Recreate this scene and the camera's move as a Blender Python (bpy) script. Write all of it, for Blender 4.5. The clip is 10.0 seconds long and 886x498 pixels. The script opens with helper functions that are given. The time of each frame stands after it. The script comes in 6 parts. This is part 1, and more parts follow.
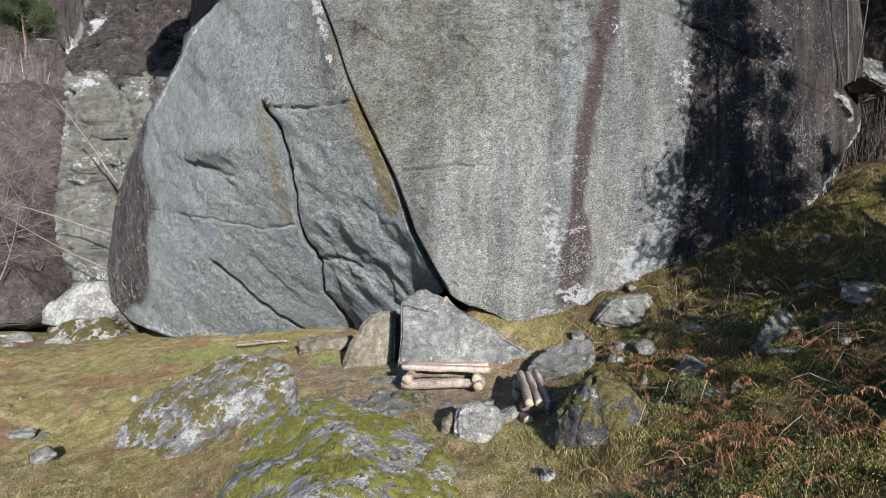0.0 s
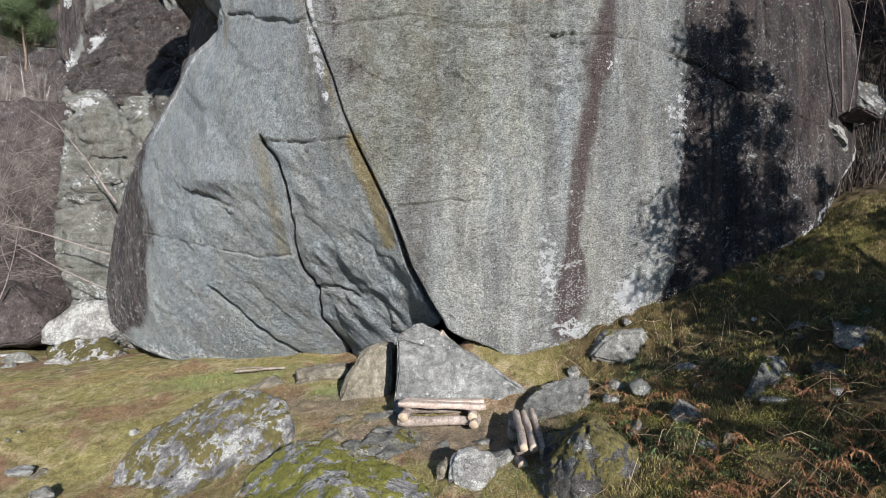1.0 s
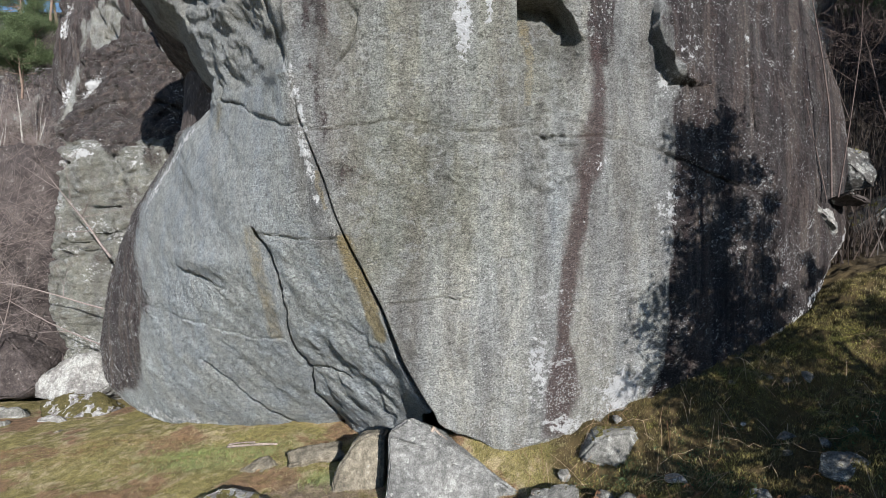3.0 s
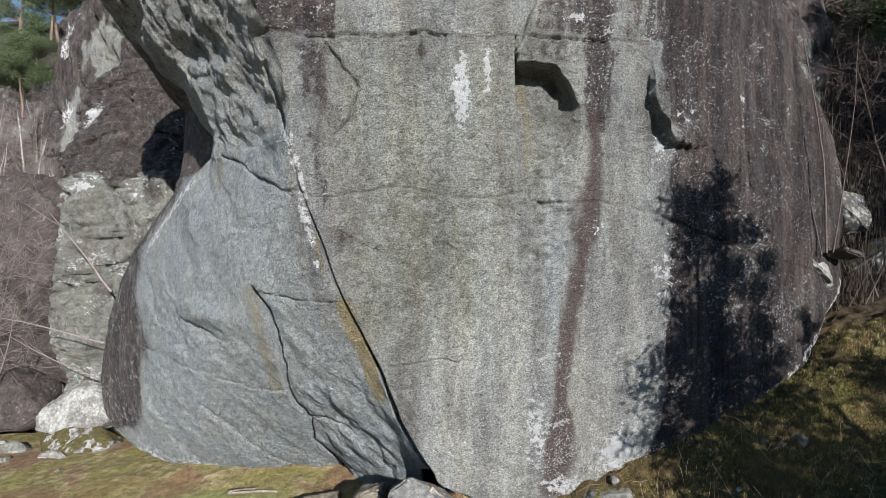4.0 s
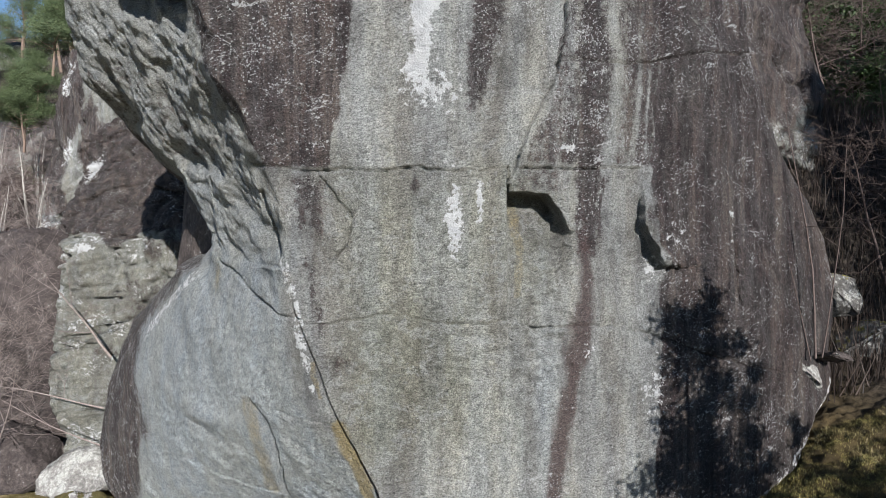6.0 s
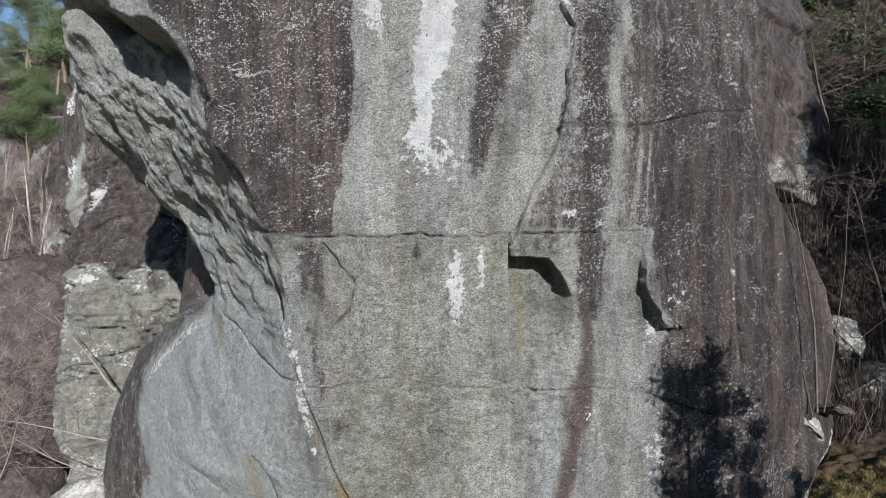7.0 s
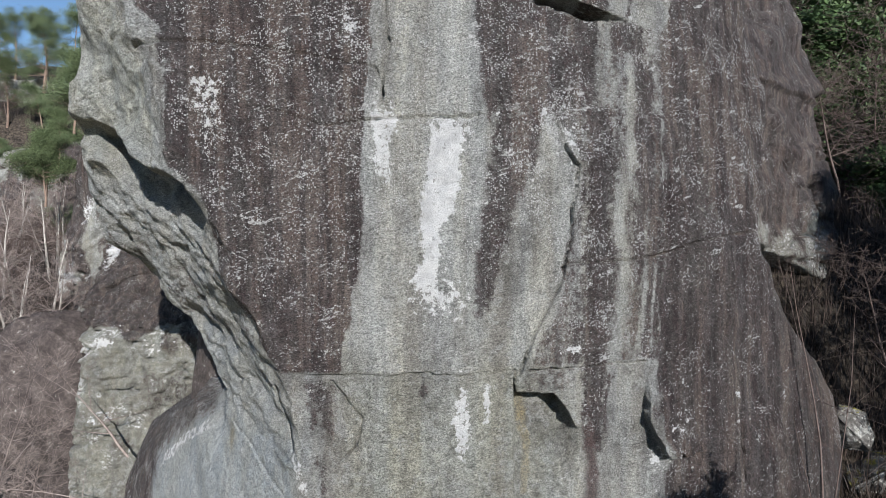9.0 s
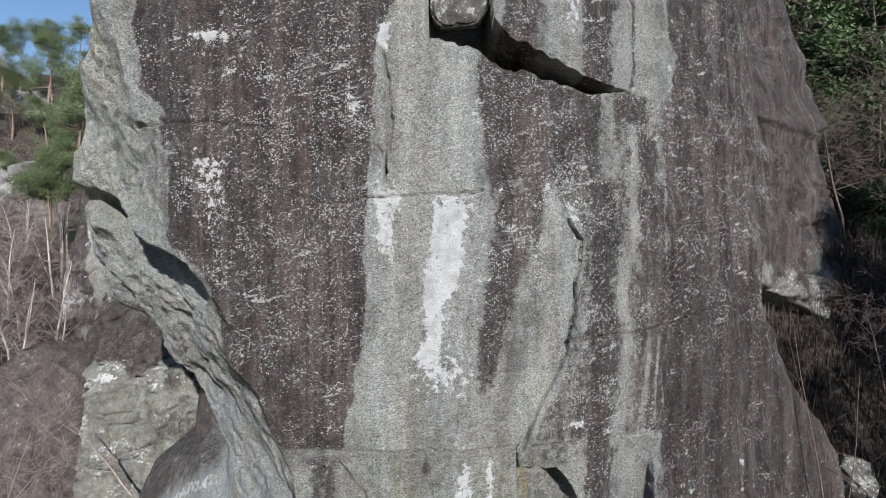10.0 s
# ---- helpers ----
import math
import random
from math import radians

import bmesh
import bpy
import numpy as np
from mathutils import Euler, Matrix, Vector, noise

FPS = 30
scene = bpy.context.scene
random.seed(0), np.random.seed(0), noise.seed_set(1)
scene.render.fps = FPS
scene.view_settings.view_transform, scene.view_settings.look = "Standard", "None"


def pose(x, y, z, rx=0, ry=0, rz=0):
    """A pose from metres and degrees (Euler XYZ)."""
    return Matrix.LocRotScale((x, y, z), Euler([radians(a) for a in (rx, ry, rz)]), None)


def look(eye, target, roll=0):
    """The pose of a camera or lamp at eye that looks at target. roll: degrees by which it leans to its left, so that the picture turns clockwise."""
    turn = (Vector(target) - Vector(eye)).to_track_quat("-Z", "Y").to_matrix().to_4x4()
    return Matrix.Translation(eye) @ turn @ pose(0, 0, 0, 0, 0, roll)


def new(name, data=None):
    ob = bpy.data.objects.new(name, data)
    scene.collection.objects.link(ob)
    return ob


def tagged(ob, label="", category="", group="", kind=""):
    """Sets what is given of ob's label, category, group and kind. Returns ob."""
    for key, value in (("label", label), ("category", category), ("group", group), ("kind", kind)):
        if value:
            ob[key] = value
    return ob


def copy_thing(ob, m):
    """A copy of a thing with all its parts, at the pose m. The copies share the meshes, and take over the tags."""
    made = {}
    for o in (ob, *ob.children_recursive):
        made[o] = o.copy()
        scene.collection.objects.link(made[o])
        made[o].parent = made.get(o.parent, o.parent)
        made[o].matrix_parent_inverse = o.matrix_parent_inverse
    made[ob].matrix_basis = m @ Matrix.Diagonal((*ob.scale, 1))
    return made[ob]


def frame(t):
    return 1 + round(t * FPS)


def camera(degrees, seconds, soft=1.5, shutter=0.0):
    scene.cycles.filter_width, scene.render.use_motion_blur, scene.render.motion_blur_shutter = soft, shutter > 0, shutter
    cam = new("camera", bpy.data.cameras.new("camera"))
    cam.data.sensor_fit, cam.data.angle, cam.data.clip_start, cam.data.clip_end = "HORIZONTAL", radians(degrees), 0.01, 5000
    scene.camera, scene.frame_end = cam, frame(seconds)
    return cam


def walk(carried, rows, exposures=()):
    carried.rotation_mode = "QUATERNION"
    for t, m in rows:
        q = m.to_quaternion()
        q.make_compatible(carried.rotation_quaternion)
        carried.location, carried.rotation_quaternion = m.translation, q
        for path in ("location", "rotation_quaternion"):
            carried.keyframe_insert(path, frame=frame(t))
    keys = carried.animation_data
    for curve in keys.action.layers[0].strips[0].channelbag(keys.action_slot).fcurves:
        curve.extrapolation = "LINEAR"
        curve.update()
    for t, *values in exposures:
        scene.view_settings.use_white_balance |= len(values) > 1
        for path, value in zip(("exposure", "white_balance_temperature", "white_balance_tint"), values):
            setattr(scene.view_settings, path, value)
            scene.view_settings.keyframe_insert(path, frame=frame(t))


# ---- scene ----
cam = camera(80.7, 10.0, 0.6)
METRES, EYE, TILT, LEAN, TURN = 12.0, 3.35, -4.0, 0.0, 0.0
ROWS = [
    (0.0, 0.0, 0.0, 0.0, -0.0, 0.0, 0.0),
    (0.5, 0.003, -0.0025, 0.0273, 0.02, 0.1, -0.0),
    (1.0, 0.0073, -0.0045, 0.0563, 0.04, 0.22, 0.09),
    (1.5, 0.0114, -0.0046, 0.0877, 0.03, 0.31, 0.07),
    (2.0, 0.0152, -0.0034, 0.1253, -0.03, 0.37, 0.17),
    (2.5, 0.0187, -0.0049, 0.1705, -0.09, 0.44, 0.19),
    (4.0, 0.022, -0.0193, 0.3256, -0.21, 0.8, 0.17),
    (4.5, 0.0227, -0.0251, 0.3764, -0.22, 0.91, 0.13),
    (5.0, 0.0257, -0.0295, 0.4275, -0.23, 1.0, 0.1),
    (5.5, 0.0315, -0.0351, 0.4805, -0.23, 1.04, 0.11),
    (7.0, 0.0362, -0.0448, 0.6412, 0.11, 1.23, -0.0),
    (7.5, 0.035, -0.0474, 0.6939, 0.25, 1.33, -0.06),
    (8.0, 0.0361, -0.0542, 0.7493, 0.69, 1.4, -0.13),
    (8.5, 0.039, -0.0623, 0.8071, 1.03, 1.48, -0.17),
    (9.0, 0.0413, -0.0673, 0.8692, 1.16, 1.53, -0.18),
    (9.5, 0.041, -0.0696, 0.9321, 1.33, 1.6, -0.2),
    (10.0, 0.0403, -0.0708, 0.9949, 1.44, 1.67, -0.25),
]
walk(cam, [(t, pose(0, 0, EYE, TILT, LEAN, TURN) @ pose(METRES * x, METRES * y, METRES * z, 90 + pitch, roll, yaw)) for t, x, y, z, yaw, pitch, roll in ROWS])

# ---- light ----
SUN = Vector((0.349, -0.848, 0.400)).normalized()
world = bpy.data.worlds.new("sky")
scene.world = world
world.use_nodes = True
wn = world.node_tree
sky = wn.nodes.new("ShaderNodeTexSky")
sky.sky_type, sky.sun_disc = "NISHITA", False
sky.air_density, sky.dust_density, sky.ozone_density = 1.0, 0.0, 4.0
sky.sun_elevation, sky.sun_rotation = math.asin(SUN.z), math.atan2(SUN.x, SUN.y)
wn.links.new(sky.outputs[0], wn.nodes["Background"].inputs[0])
wn.nodes["Background"].inputs[1].default_value = 0.08
sun_data = bpy.data.lights.new("sun", "SUN")
sun_data.energy, sun_data.angle, sun_data.color = 5.0, radians(0.53), (1.0, 0.965, 0.92)
sun = new("sun", sun_data)
sun.matrix_world = look(SUN * 60, (0, 0, 0))
scene.view_settings.exposure = 0.69


# ---- noise on arrays ----
def lattice(ix, iy, seed):
    h = (ix * 374761393 + iy * 668265263 + seed * 974634541) & 0x7FFFFFFF
    h = ((h ^ (h >> 13)) * 1274126177) & 0x7FFFFFFF
    return ((h ^ (h >> 16)) & 0xFFFF) / 65535.0


def noise2(x, y, seed=0):
    """Smooth noise between -1 and 1, one cell a unit."""
    x, y = np.asarray(x, float), np.asarray(y, float)
    ix, iy = np.floor(x).astype(np.int64), np.floor(y).astype(np.int64)
    fx, fy = x - ix, y - iy
    fx, fy = fx * fx * (3 - 2 * fx), fy * fy * (3 - 2 * fy)
    a = lattice(ix, iy, seed) * (1 - fx) + lattice(ix + 1, iy, seed) * fx
    b = lattice(ix, iy + 1, seed) * (1 - fx) + lattice(ix + 1, iy + 1, seed) * fx
    return 2 * (a * (1 - fy) + b * fy) - 1


def fbm(x, y, seed=0, octaves=4, gain=0.5):
    total, amp = 0, 1.0
    for i in range(octaves):
        total = total + amp * noise2(x * 2 ** i + 17.3 * i, y * 2 ** i + 5.1 * i, seed + i)
        amp *= gain
    return total


def smooth(a, b, x):
    t = np.clip((x - a) / (b - a), 0, 1)
    return t * t * (3 - 2 * t)


def vline(points):
    """x of a line that runs upwards, as a function of z. Points (x, z)."""
    p = sorted(points, key=lambda q: q[1])
    return lambda z: np.interp(z, [q[1] for q in p], [q[0] for q in p])


def hline(points):
    """z of a line that runs across, as a function of x. Points (x, z)."""
    p = sorted(points)
    return lambda x: np.interp(x, [q[0] for q in p], [q[1] for q in p])


def dist_to(points, x, z):
    """The distance from a broken line."""
    best = np.full(np.shape(x), 1e9)
    for (ax, az), (bx, bz) in zip(points, points[1:]):
        dx, dz = bx - ax, bz - az
        t = np.clip(((x - ax) * dx + (z - az) * dz) / (dx * dx + dz * dz + 1e-9), 0, 1)
        best = np.minimum(best, np.hypot(x - ax - t * dx, z - az - t * dz))
    return best


def span(x, a, b, soft):
    return smooth(a - soft, a + soft, x) * (1 - smooth(b - soft, b + soft, x))


# ---- mesh helpers ----
def grid_mesh(name, X, Y, Z):
    """A sheet from three arrays of one shape (rows, columns)."""
    r, c = X.shape
    me = bpy.data.meshes.new(name)
    me.vertices.add(r * c)
    me.vertices.foreach_set("co", np.stack([X, Y, Z], -1).astype(np.float32).ravel())
    i = (np.arange(r - 1)[:, None] * c + np.arange(c - 1)[None, :]).ravel()
    quads = np.stack([i, i + 1, i + c + 1, i + c], -1)
    me.loops.add(quads.size)
    me.loops.foreach_set("vertex_index", quads.ravel().astype(np.int32))
    me.polygons.add(len(quads))
    me.polygons.foreach_set("loop_start", (np.arange(len(quads)) * 4).astype(np.int32))
    me.polygons.foreach_set("use_smooth", np.ones(len(quads), bool))
    me.update(calc_edges=True)
    return me


def paint(me, name, r, g, b):
    at = me.color_attributes.new(name, "FLOAT_COLOR", "POINT")
    at.data.foreach_set("color", np.stack([np.clip(v, 0, 1).ravel() for v in (r, g, b, np.ones_like(r))], -1).astype(np.float32).ravel())


def mesh_of(name, verts, faces, material=None, flat=False):
    me = bpy.data.meshes.new(name)
    me.from_pydata([tuple(v) for v in verts], [], faces)
    if not flat:
        me.polygons.foreach_set("use_smooth", np.ones(len(me.polygons), bool))
    if material:
        me.materials.append(material)
    me.update()
    return me


def part(name, me, parent=None, label=""):
    ob = new(name, me)
    if parent:
        ob.parent = parent
    return tagged(ob, label)


# ---- materials ----
def material(name, rough=0.85):
    m = bpy.data.materials.new(name)
    m.use_nodes = True
    nt = m.node_tree
    b = nt.nodes["Principled BSDF"]
    b.inputs["Roughness"].default_value = rough
    b.inputs["Specular IOR Level"].default_value = 0.3
    return m, nt, b


def node(nt, kind, **sets):
    n = nt.nodes.new(kind)
    for k, v in sets.items():
        n.inputs[k].default_value = v
    return n


def coords(nt, scale=(1, 1, 1), turn=(0, 0, 0)):
    tc = nt.nodes.new("ShaderNodeTexCoord")
    mp = nt.nodes.new("ShaderNodeMapping")
    mp.inputs["Scale"].default_value = scale
    mp.inputs["Rotation"].default_value = turn
    nt.links.new(tc.outputs["Object"], mp.inputs[0])
    return mp.outputs[0]


def tex_noise(nt, vec, scale, detail=4, rough=0.6):
    n = node(nt, "ShaderNodeTexNoise", Scale=scale, Detail=detail, Roughness=rough)
    nt.links.new(vec, n.inputs["Vector"])
    return n.outputs[0]


def calc(nt, op, a, b=0.0, c=0.0, clamp=False):
    n = nt.nodes.new("ShaderNodeMath")
    n.operation, n.use_clamp = op, clamp
    for i, v in enumerate((a, b, c)):
        if isinstance(v, (int, float)):
            n.inputs[i].default_value = v
        else:
            nt.links.new(v, n.inputs[i])
    return n.outputs[0]


def ramp(nt, v, a, b, low=0.0, high=1.0):
    n = nt.nodes.new("ShaderNodeMapRange")
    n.interpolation_type = "SMOOTHSTEP"
    nt.links.new(v, n.inputs[0])
    for i, w in enumerate((a, b, low, high)):
        n.inputs[1 + i].default_value = w
    return n.outputs[0]


def blend(nt, fac, a, b, mode="MIX"):
    n = nt.nodes.new("ShaderNodeMix")
    n.data_type, n.blend_type = "RGBA", mode
    for sock, v in ((n.inputs[0], fac), (n.inputs[6], a), (n.inputs[7], b)):
        if isinstance(v, (int, float)):
            sock.default_value = v
        elif isinstance(v, tuple):
            sock.default_value = (*v, 1)
        else:
            nt.links.new(v, sock)
    return n.outputs[2]


def bump(nt, bsdf, height, strength=0.6, distance=0.02):
    n = node(nt, "ShaderNodeBump", Strength=strength, Distance=distance)
    nt.links.new(height, n.inputs["Height"])
    nt.links.new(n.outputs[0], bsdf.inputs["Normal"])


def attr(nt, name):
    a = nt.nodes.new("ShaderNodeAttribute")
    a.attribute_name = name
    s = nt.nodes.new("ShaderNodeSeparateColor")
    nt.links.new(a.outputs["Color"], s.inputs[0])
    return s.outputs


def edge(nt, mask, rag, amount=0.6, soft=0.12):
    """A soft mask turned into a ragged-edged one."""
    v = calc(nt, "MULTIPLY_ADD", calc(nt, "SUBTRACT", rag, 0.5), amount, mask)
    return ramp(nt, v, 0.5 - soft, 0.5 + soft)


def spots(nt, vec, scale, density, size=0.45):
    """Round blotches of uneven size; density 0 to 1 says how many cells carry one."""
    wob = tex_noise(nt, vec, scale * 2.5, 2)
    mixv = nt.nodes.new("ShaderNodeVectorMath")
    mixv.operation = "MULTIPLY_ADD"
    mixv.inputs[1].default_value = (0.5 / scale,) * 3
    nt.links.new(wob, mixv.inputs[0])
    nt.links.new(vec, mixv.inputs[2])
    v = node(nt, "ShaderNodeTexVoronoi", Scale=scale)
    nt.links.new(mixv.outputs[0], v.inputs["Vector"])
    s = nt.nodes.new("ShaderNodeSeparateColor")
    nt.links.new(v.outputs["Color"], s.inputs[0])
    rad = calc(nt, "MULTIPLY", calc(nt, "SUBTRACT", density, s.outputs[0], clamp=True), size * 2.6)
    return ramp(nt, calc(nt, "SUBTRACT", calc(nt, "MINIMUM", rad, size), v.outputs["Distance"]), -0.03, 0.05)


def along(nt, stretch, angle):
    """Coordinates drawn out along a line that rises to the right by the angle."""
    tc = nt.nodes.new("ShaderNodeTexCoord")
    mp = nt.nodes.new("ShaderNodeMapping")
    mp.vector_type = "TEXTURE"
    mp.inputs["Rotation"].default_value = (0, radians(-angle), 0)
    mp.inputs["Scale"].default_value = (stretch, 1, 1)
    nt.links.new(tc.outputs["Object"], mp.inputs[0])
    return mp.outputs[0]


def make_wall_rock():
    m, nt, b = material("granite_wall", 0.8)
    v = coords(nt)
    tall = coords(nt, (1, 1, 0.10))
    n1, n2, n3 = tex_noise(nt, v, 0.9, 6), tex_noise(nt, v, 7, 7, 0.7), tex_noise(nt, v, 27, 5, 0.75)
    patch = tex_noise(nt, v, 2.6, 9, 0.72)
    salt = tex_noise(nt, along(nt, 1.9, 14), 40, 4, 0.85)
    cluster = tex_noise(nt, v, 1.5, 6, 0.68)
    grain = tex_noise(nt, along(nt, 1.45, 16), 21, 5, 0.78)
    band = tex_noise(nt, along(nt, 9, 17), 6.5, 4, 0.65)
    ng, nst = tex_noise(nt, along(nt, 3.0, -38), 12, 6, 0.7), tex_noise(nt, tall, 6, 6, 0.65)
    s1, s2, s3 = attr(nt, "stain"), attr(nt, "crust"), attr(nt, "tint")
    col = blend(nt, ramp(nt, n1, 0.38, 0.62), (0.22, 0.222, 0.215), (0.37, 0.368, 0.352))
    col = blend(nt, calc(nt, "MULTIPLY", ramp(nt, nst, 0.45, 0.62), 0.5), col, (0.41, 0.412, 0.395))
    col = blend(nt, s3[0], col, blend(nt, ramp(nt, n2, 0.35, 0.65), (0.27, 0.298, 0.318), (0.45, 0.485, 0.505)))
    col = blend(nt, s3[1], col, blend(nt, ramp(nt, n2, 0.35, 0.65), (0.174, 0.18, 0.142), (0.342, 0.34, 0.282)))
    # pale wash and water streaks
    pale = calc(nt, "MULTIPLY", s2[0], ramp(nt, nst, 0.25, 0.75, 0.3, 1.0))
    col = blend(nt, pale, col, blend(nt, ramp(nt, n2, 0.35, 0.65), (0.42, 0.425, 0.395), (0.67, 0.672, 0.64)))
    # long stains of running water
    tone = tex_noise(nt, coords(nt, (1, 1, 0.16)), 1.5, 6, 0.62)
    wet = calc(nt, "MULTIPLY", ramp(nt, tone, 0.36, 0.60, 0.8, 0.0), calc(nt, "SUBTRACT", 1.0, s3[2], clamp=True))
    col = blend(nt, wet, col, blend(nt, 0.55, col, (0.078, 0.066, 0.064)))
    # warm and cool runs down the face
    hue = tex_noise(nt, coords(nt, (1, 1, 0.07)), 1.7, 4, 0.6)
    col = blend(nt, 0.8, col, blend(nt, ramp(nt, hue, 0.34, 0.66), (0.95, 0.99, 1.04), (1.03, 1.01, 0.95)), "MULTIPLY")
    # blotches of grey lichen
    col = blend(nt, calc(nt, "MULTIPLY", ramp(nt, patch, 0.53, 0.57), 0.42), col, (0.42, 0.43, 0.43))
    # dark crust of dead lichen, in streaks; also the shade painted under the overhang
    rag = calc(nt, "ADD", calc(nt, "MULTIPLY", n2, 0.4), calc(nt, "ADD", calc(nt, "MULTIPLY", nst, 0.25), calc(nt, "MULTIPLY", n3, 0.35)))
    dark = calc(nt, "MULTIPLY", edge(nt, s1[0], rag, 3.2, 0.16), ramp(nt, nst, 0.3, 0.62, 1.0, 0.84))
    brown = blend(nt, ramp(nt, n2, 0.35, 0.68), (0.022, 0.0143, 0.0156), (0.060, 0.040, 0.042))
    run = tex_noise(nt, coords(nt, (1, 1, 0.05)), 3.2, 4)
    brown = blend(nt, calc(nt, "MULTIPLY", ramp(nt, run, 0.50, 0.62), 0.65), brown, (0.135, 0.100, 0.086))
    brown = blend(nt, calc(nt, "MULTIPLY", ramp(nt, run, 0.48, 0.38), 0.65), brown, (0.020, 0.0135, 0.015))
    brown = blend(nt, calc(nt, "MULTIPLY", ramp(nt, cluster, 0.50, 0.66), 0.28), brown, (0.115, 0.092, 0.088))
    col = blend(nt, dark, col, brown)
    red = edge(nt, s1[1], rag, 2.0, 0.3)
    col = blend(nt, calc(nt, "MULTIPLY", red, 0.88), col, blend(nt, n2, (0.062, 0.039, 0.038), (0.135, 0.092, 0.088)))
    ochre = edge(nt, s1[2], rag, 2.0, 0.4)
    col = blend(nt, calc(nt, "MULTIPLY", ochre, 0.75), col, blend(nt, n2, (0.24, 0.175, 0.06), (0.38, 0.29, 0.115)))
    # mineral grain: dark pits, pale flecks, and bands where the flecks crowd
    col = blend(nt, calc(nt, "MULTIPLY_ADD", dark, 0.3, 0.7), col, blend(nt, ramp(nt, salt, 0.36, 0.64), (0.46, 0.46, 0.46), (1.85, 1.85, 1.85)), "MULTIPLY")
    col = blend(nt, calc(nt, "MULTIPLY", ramp(nt, n3, 0.48, 0.41), 0.85), col, blend(nt, 0.55, col, (0.02, 0.02, 0.02)))
    # short dark flaws and pale edges that follow the rock's grain
    dash = tex_noise(nt, along(nt, 2.8, 17), 11, 6, 0.8)
    col = blend(nt, calc(nt, "MULTIPLY", ramp(nt, dash, 0.43, 0.37), 0.6), col, blend(nt, 0.7, col, (0.018, 0.018, 0.018)))
    col = blend(nt, calc(nt, "MULTIPLY", ramp(nt, dash, 0.585, 0.65), calc(nt, "MULTIPLY_ADD", dark, -0.42, 0.5)), col, (0.56, 0.565, 0.56))
    white = blend(nt, ramp(nt, n3, 0.35, 0.6), (0.52, 0.525, 0.535), (0.76, 0.77, 0.78))
    crowd = calc(nt, "MULTIPLY", ramp(nt, band, 0.56, 0.66), calc(nt, "MULTIPLY", ramp(nt, s2[2], 0.12, 0.35), ramp(nt, n1, 0.46, 0.56, 0.0, 0.13)))
    crowd = calc(nt, "MULTIPLY_ADD", dark, 0.03, calc(nt, "MULTIPLY_ADD", red, 0.02, crowd))
    crowd = calc(nt, "MULTIPLY_ADD", cluster, 0.34, calc(nt, "MULTIPLY_ADD", ramp(nt, s2[2], 0.0, 0.4), 0.05, calc(nt, "SUBTRACT", crowd, 0.225)))
    flecks = ramp(nt, calc(nt, "ADD", grain, crowd), 0.60, 0.66)
    col = blend(nt, calc(nt, "MULTIPLY", flecks, 0.8), col, white)
    # white lichen: crusts and spots that stand in crowds
    crust = edge(nt, s2[1], tex_noise(nt, v, 7, 8, 0.75), 2.6, 0.06)
    gather = ramp(nt, tex_noise(nt, v, 2.1, 4, 0.6), 0.40, 0.62, 0.25, 1.45)
    dots = spots(nt, v, 4.2, calc(nt, "MULTIPLY", calc(nt, "MULTIPLY_ADD", s2[2], 0.36, -0.055), gather), 0.34)
    small = spots(nt, v, 9.5, calc(nt, "MULTIPLY", calc(nt, "MULTIPLY_ADD", s2[2], 0.42, -0.05), gather), 0.36)
    fine = spots(nt, v, 27, calc(nt, "MULTIPLY", calc(nt, "MULTIPLY_ADD", s2[2], 1.0, -0.02), gather), 0.42)
    col = blend(nt, calc(nt, "MULTIPLY", calc(nt, "MAXIMUM", fine, small), 0.8), col, white)
    lichen = blend(nt, ramp(nt, patch, 0.3, 0.6), (0.58, 0.59, 0.61), (0.83, 0.84, 0.855))
    col = blend(nt, calc(nt, "MAXIMUM", calc(nt, "MULTIPLY", dots, 0.85), calc(nt, "MULTIPLY", crust, 0.94)), col, lichen)
    nt.links.new(col, b.inputs["Base Color"])
    h = calc(nt, "MULTIPLY_ADD", dash, 0.9, calc(nt, "MULTIPLY_ADD", n2, 1.1, calc(nt, "MULTIPLY_ADD", ng, 0.8, calc(nt, "MULTIPLY_ADD", grain, 0.6, calc(nt, "MULTIPLY_ADD", salt, 0.45, calc(nt, "MULTIPLY", n3, 0.9))))))
    bump(nt, b, h, 1.0, 0.13)
    return m


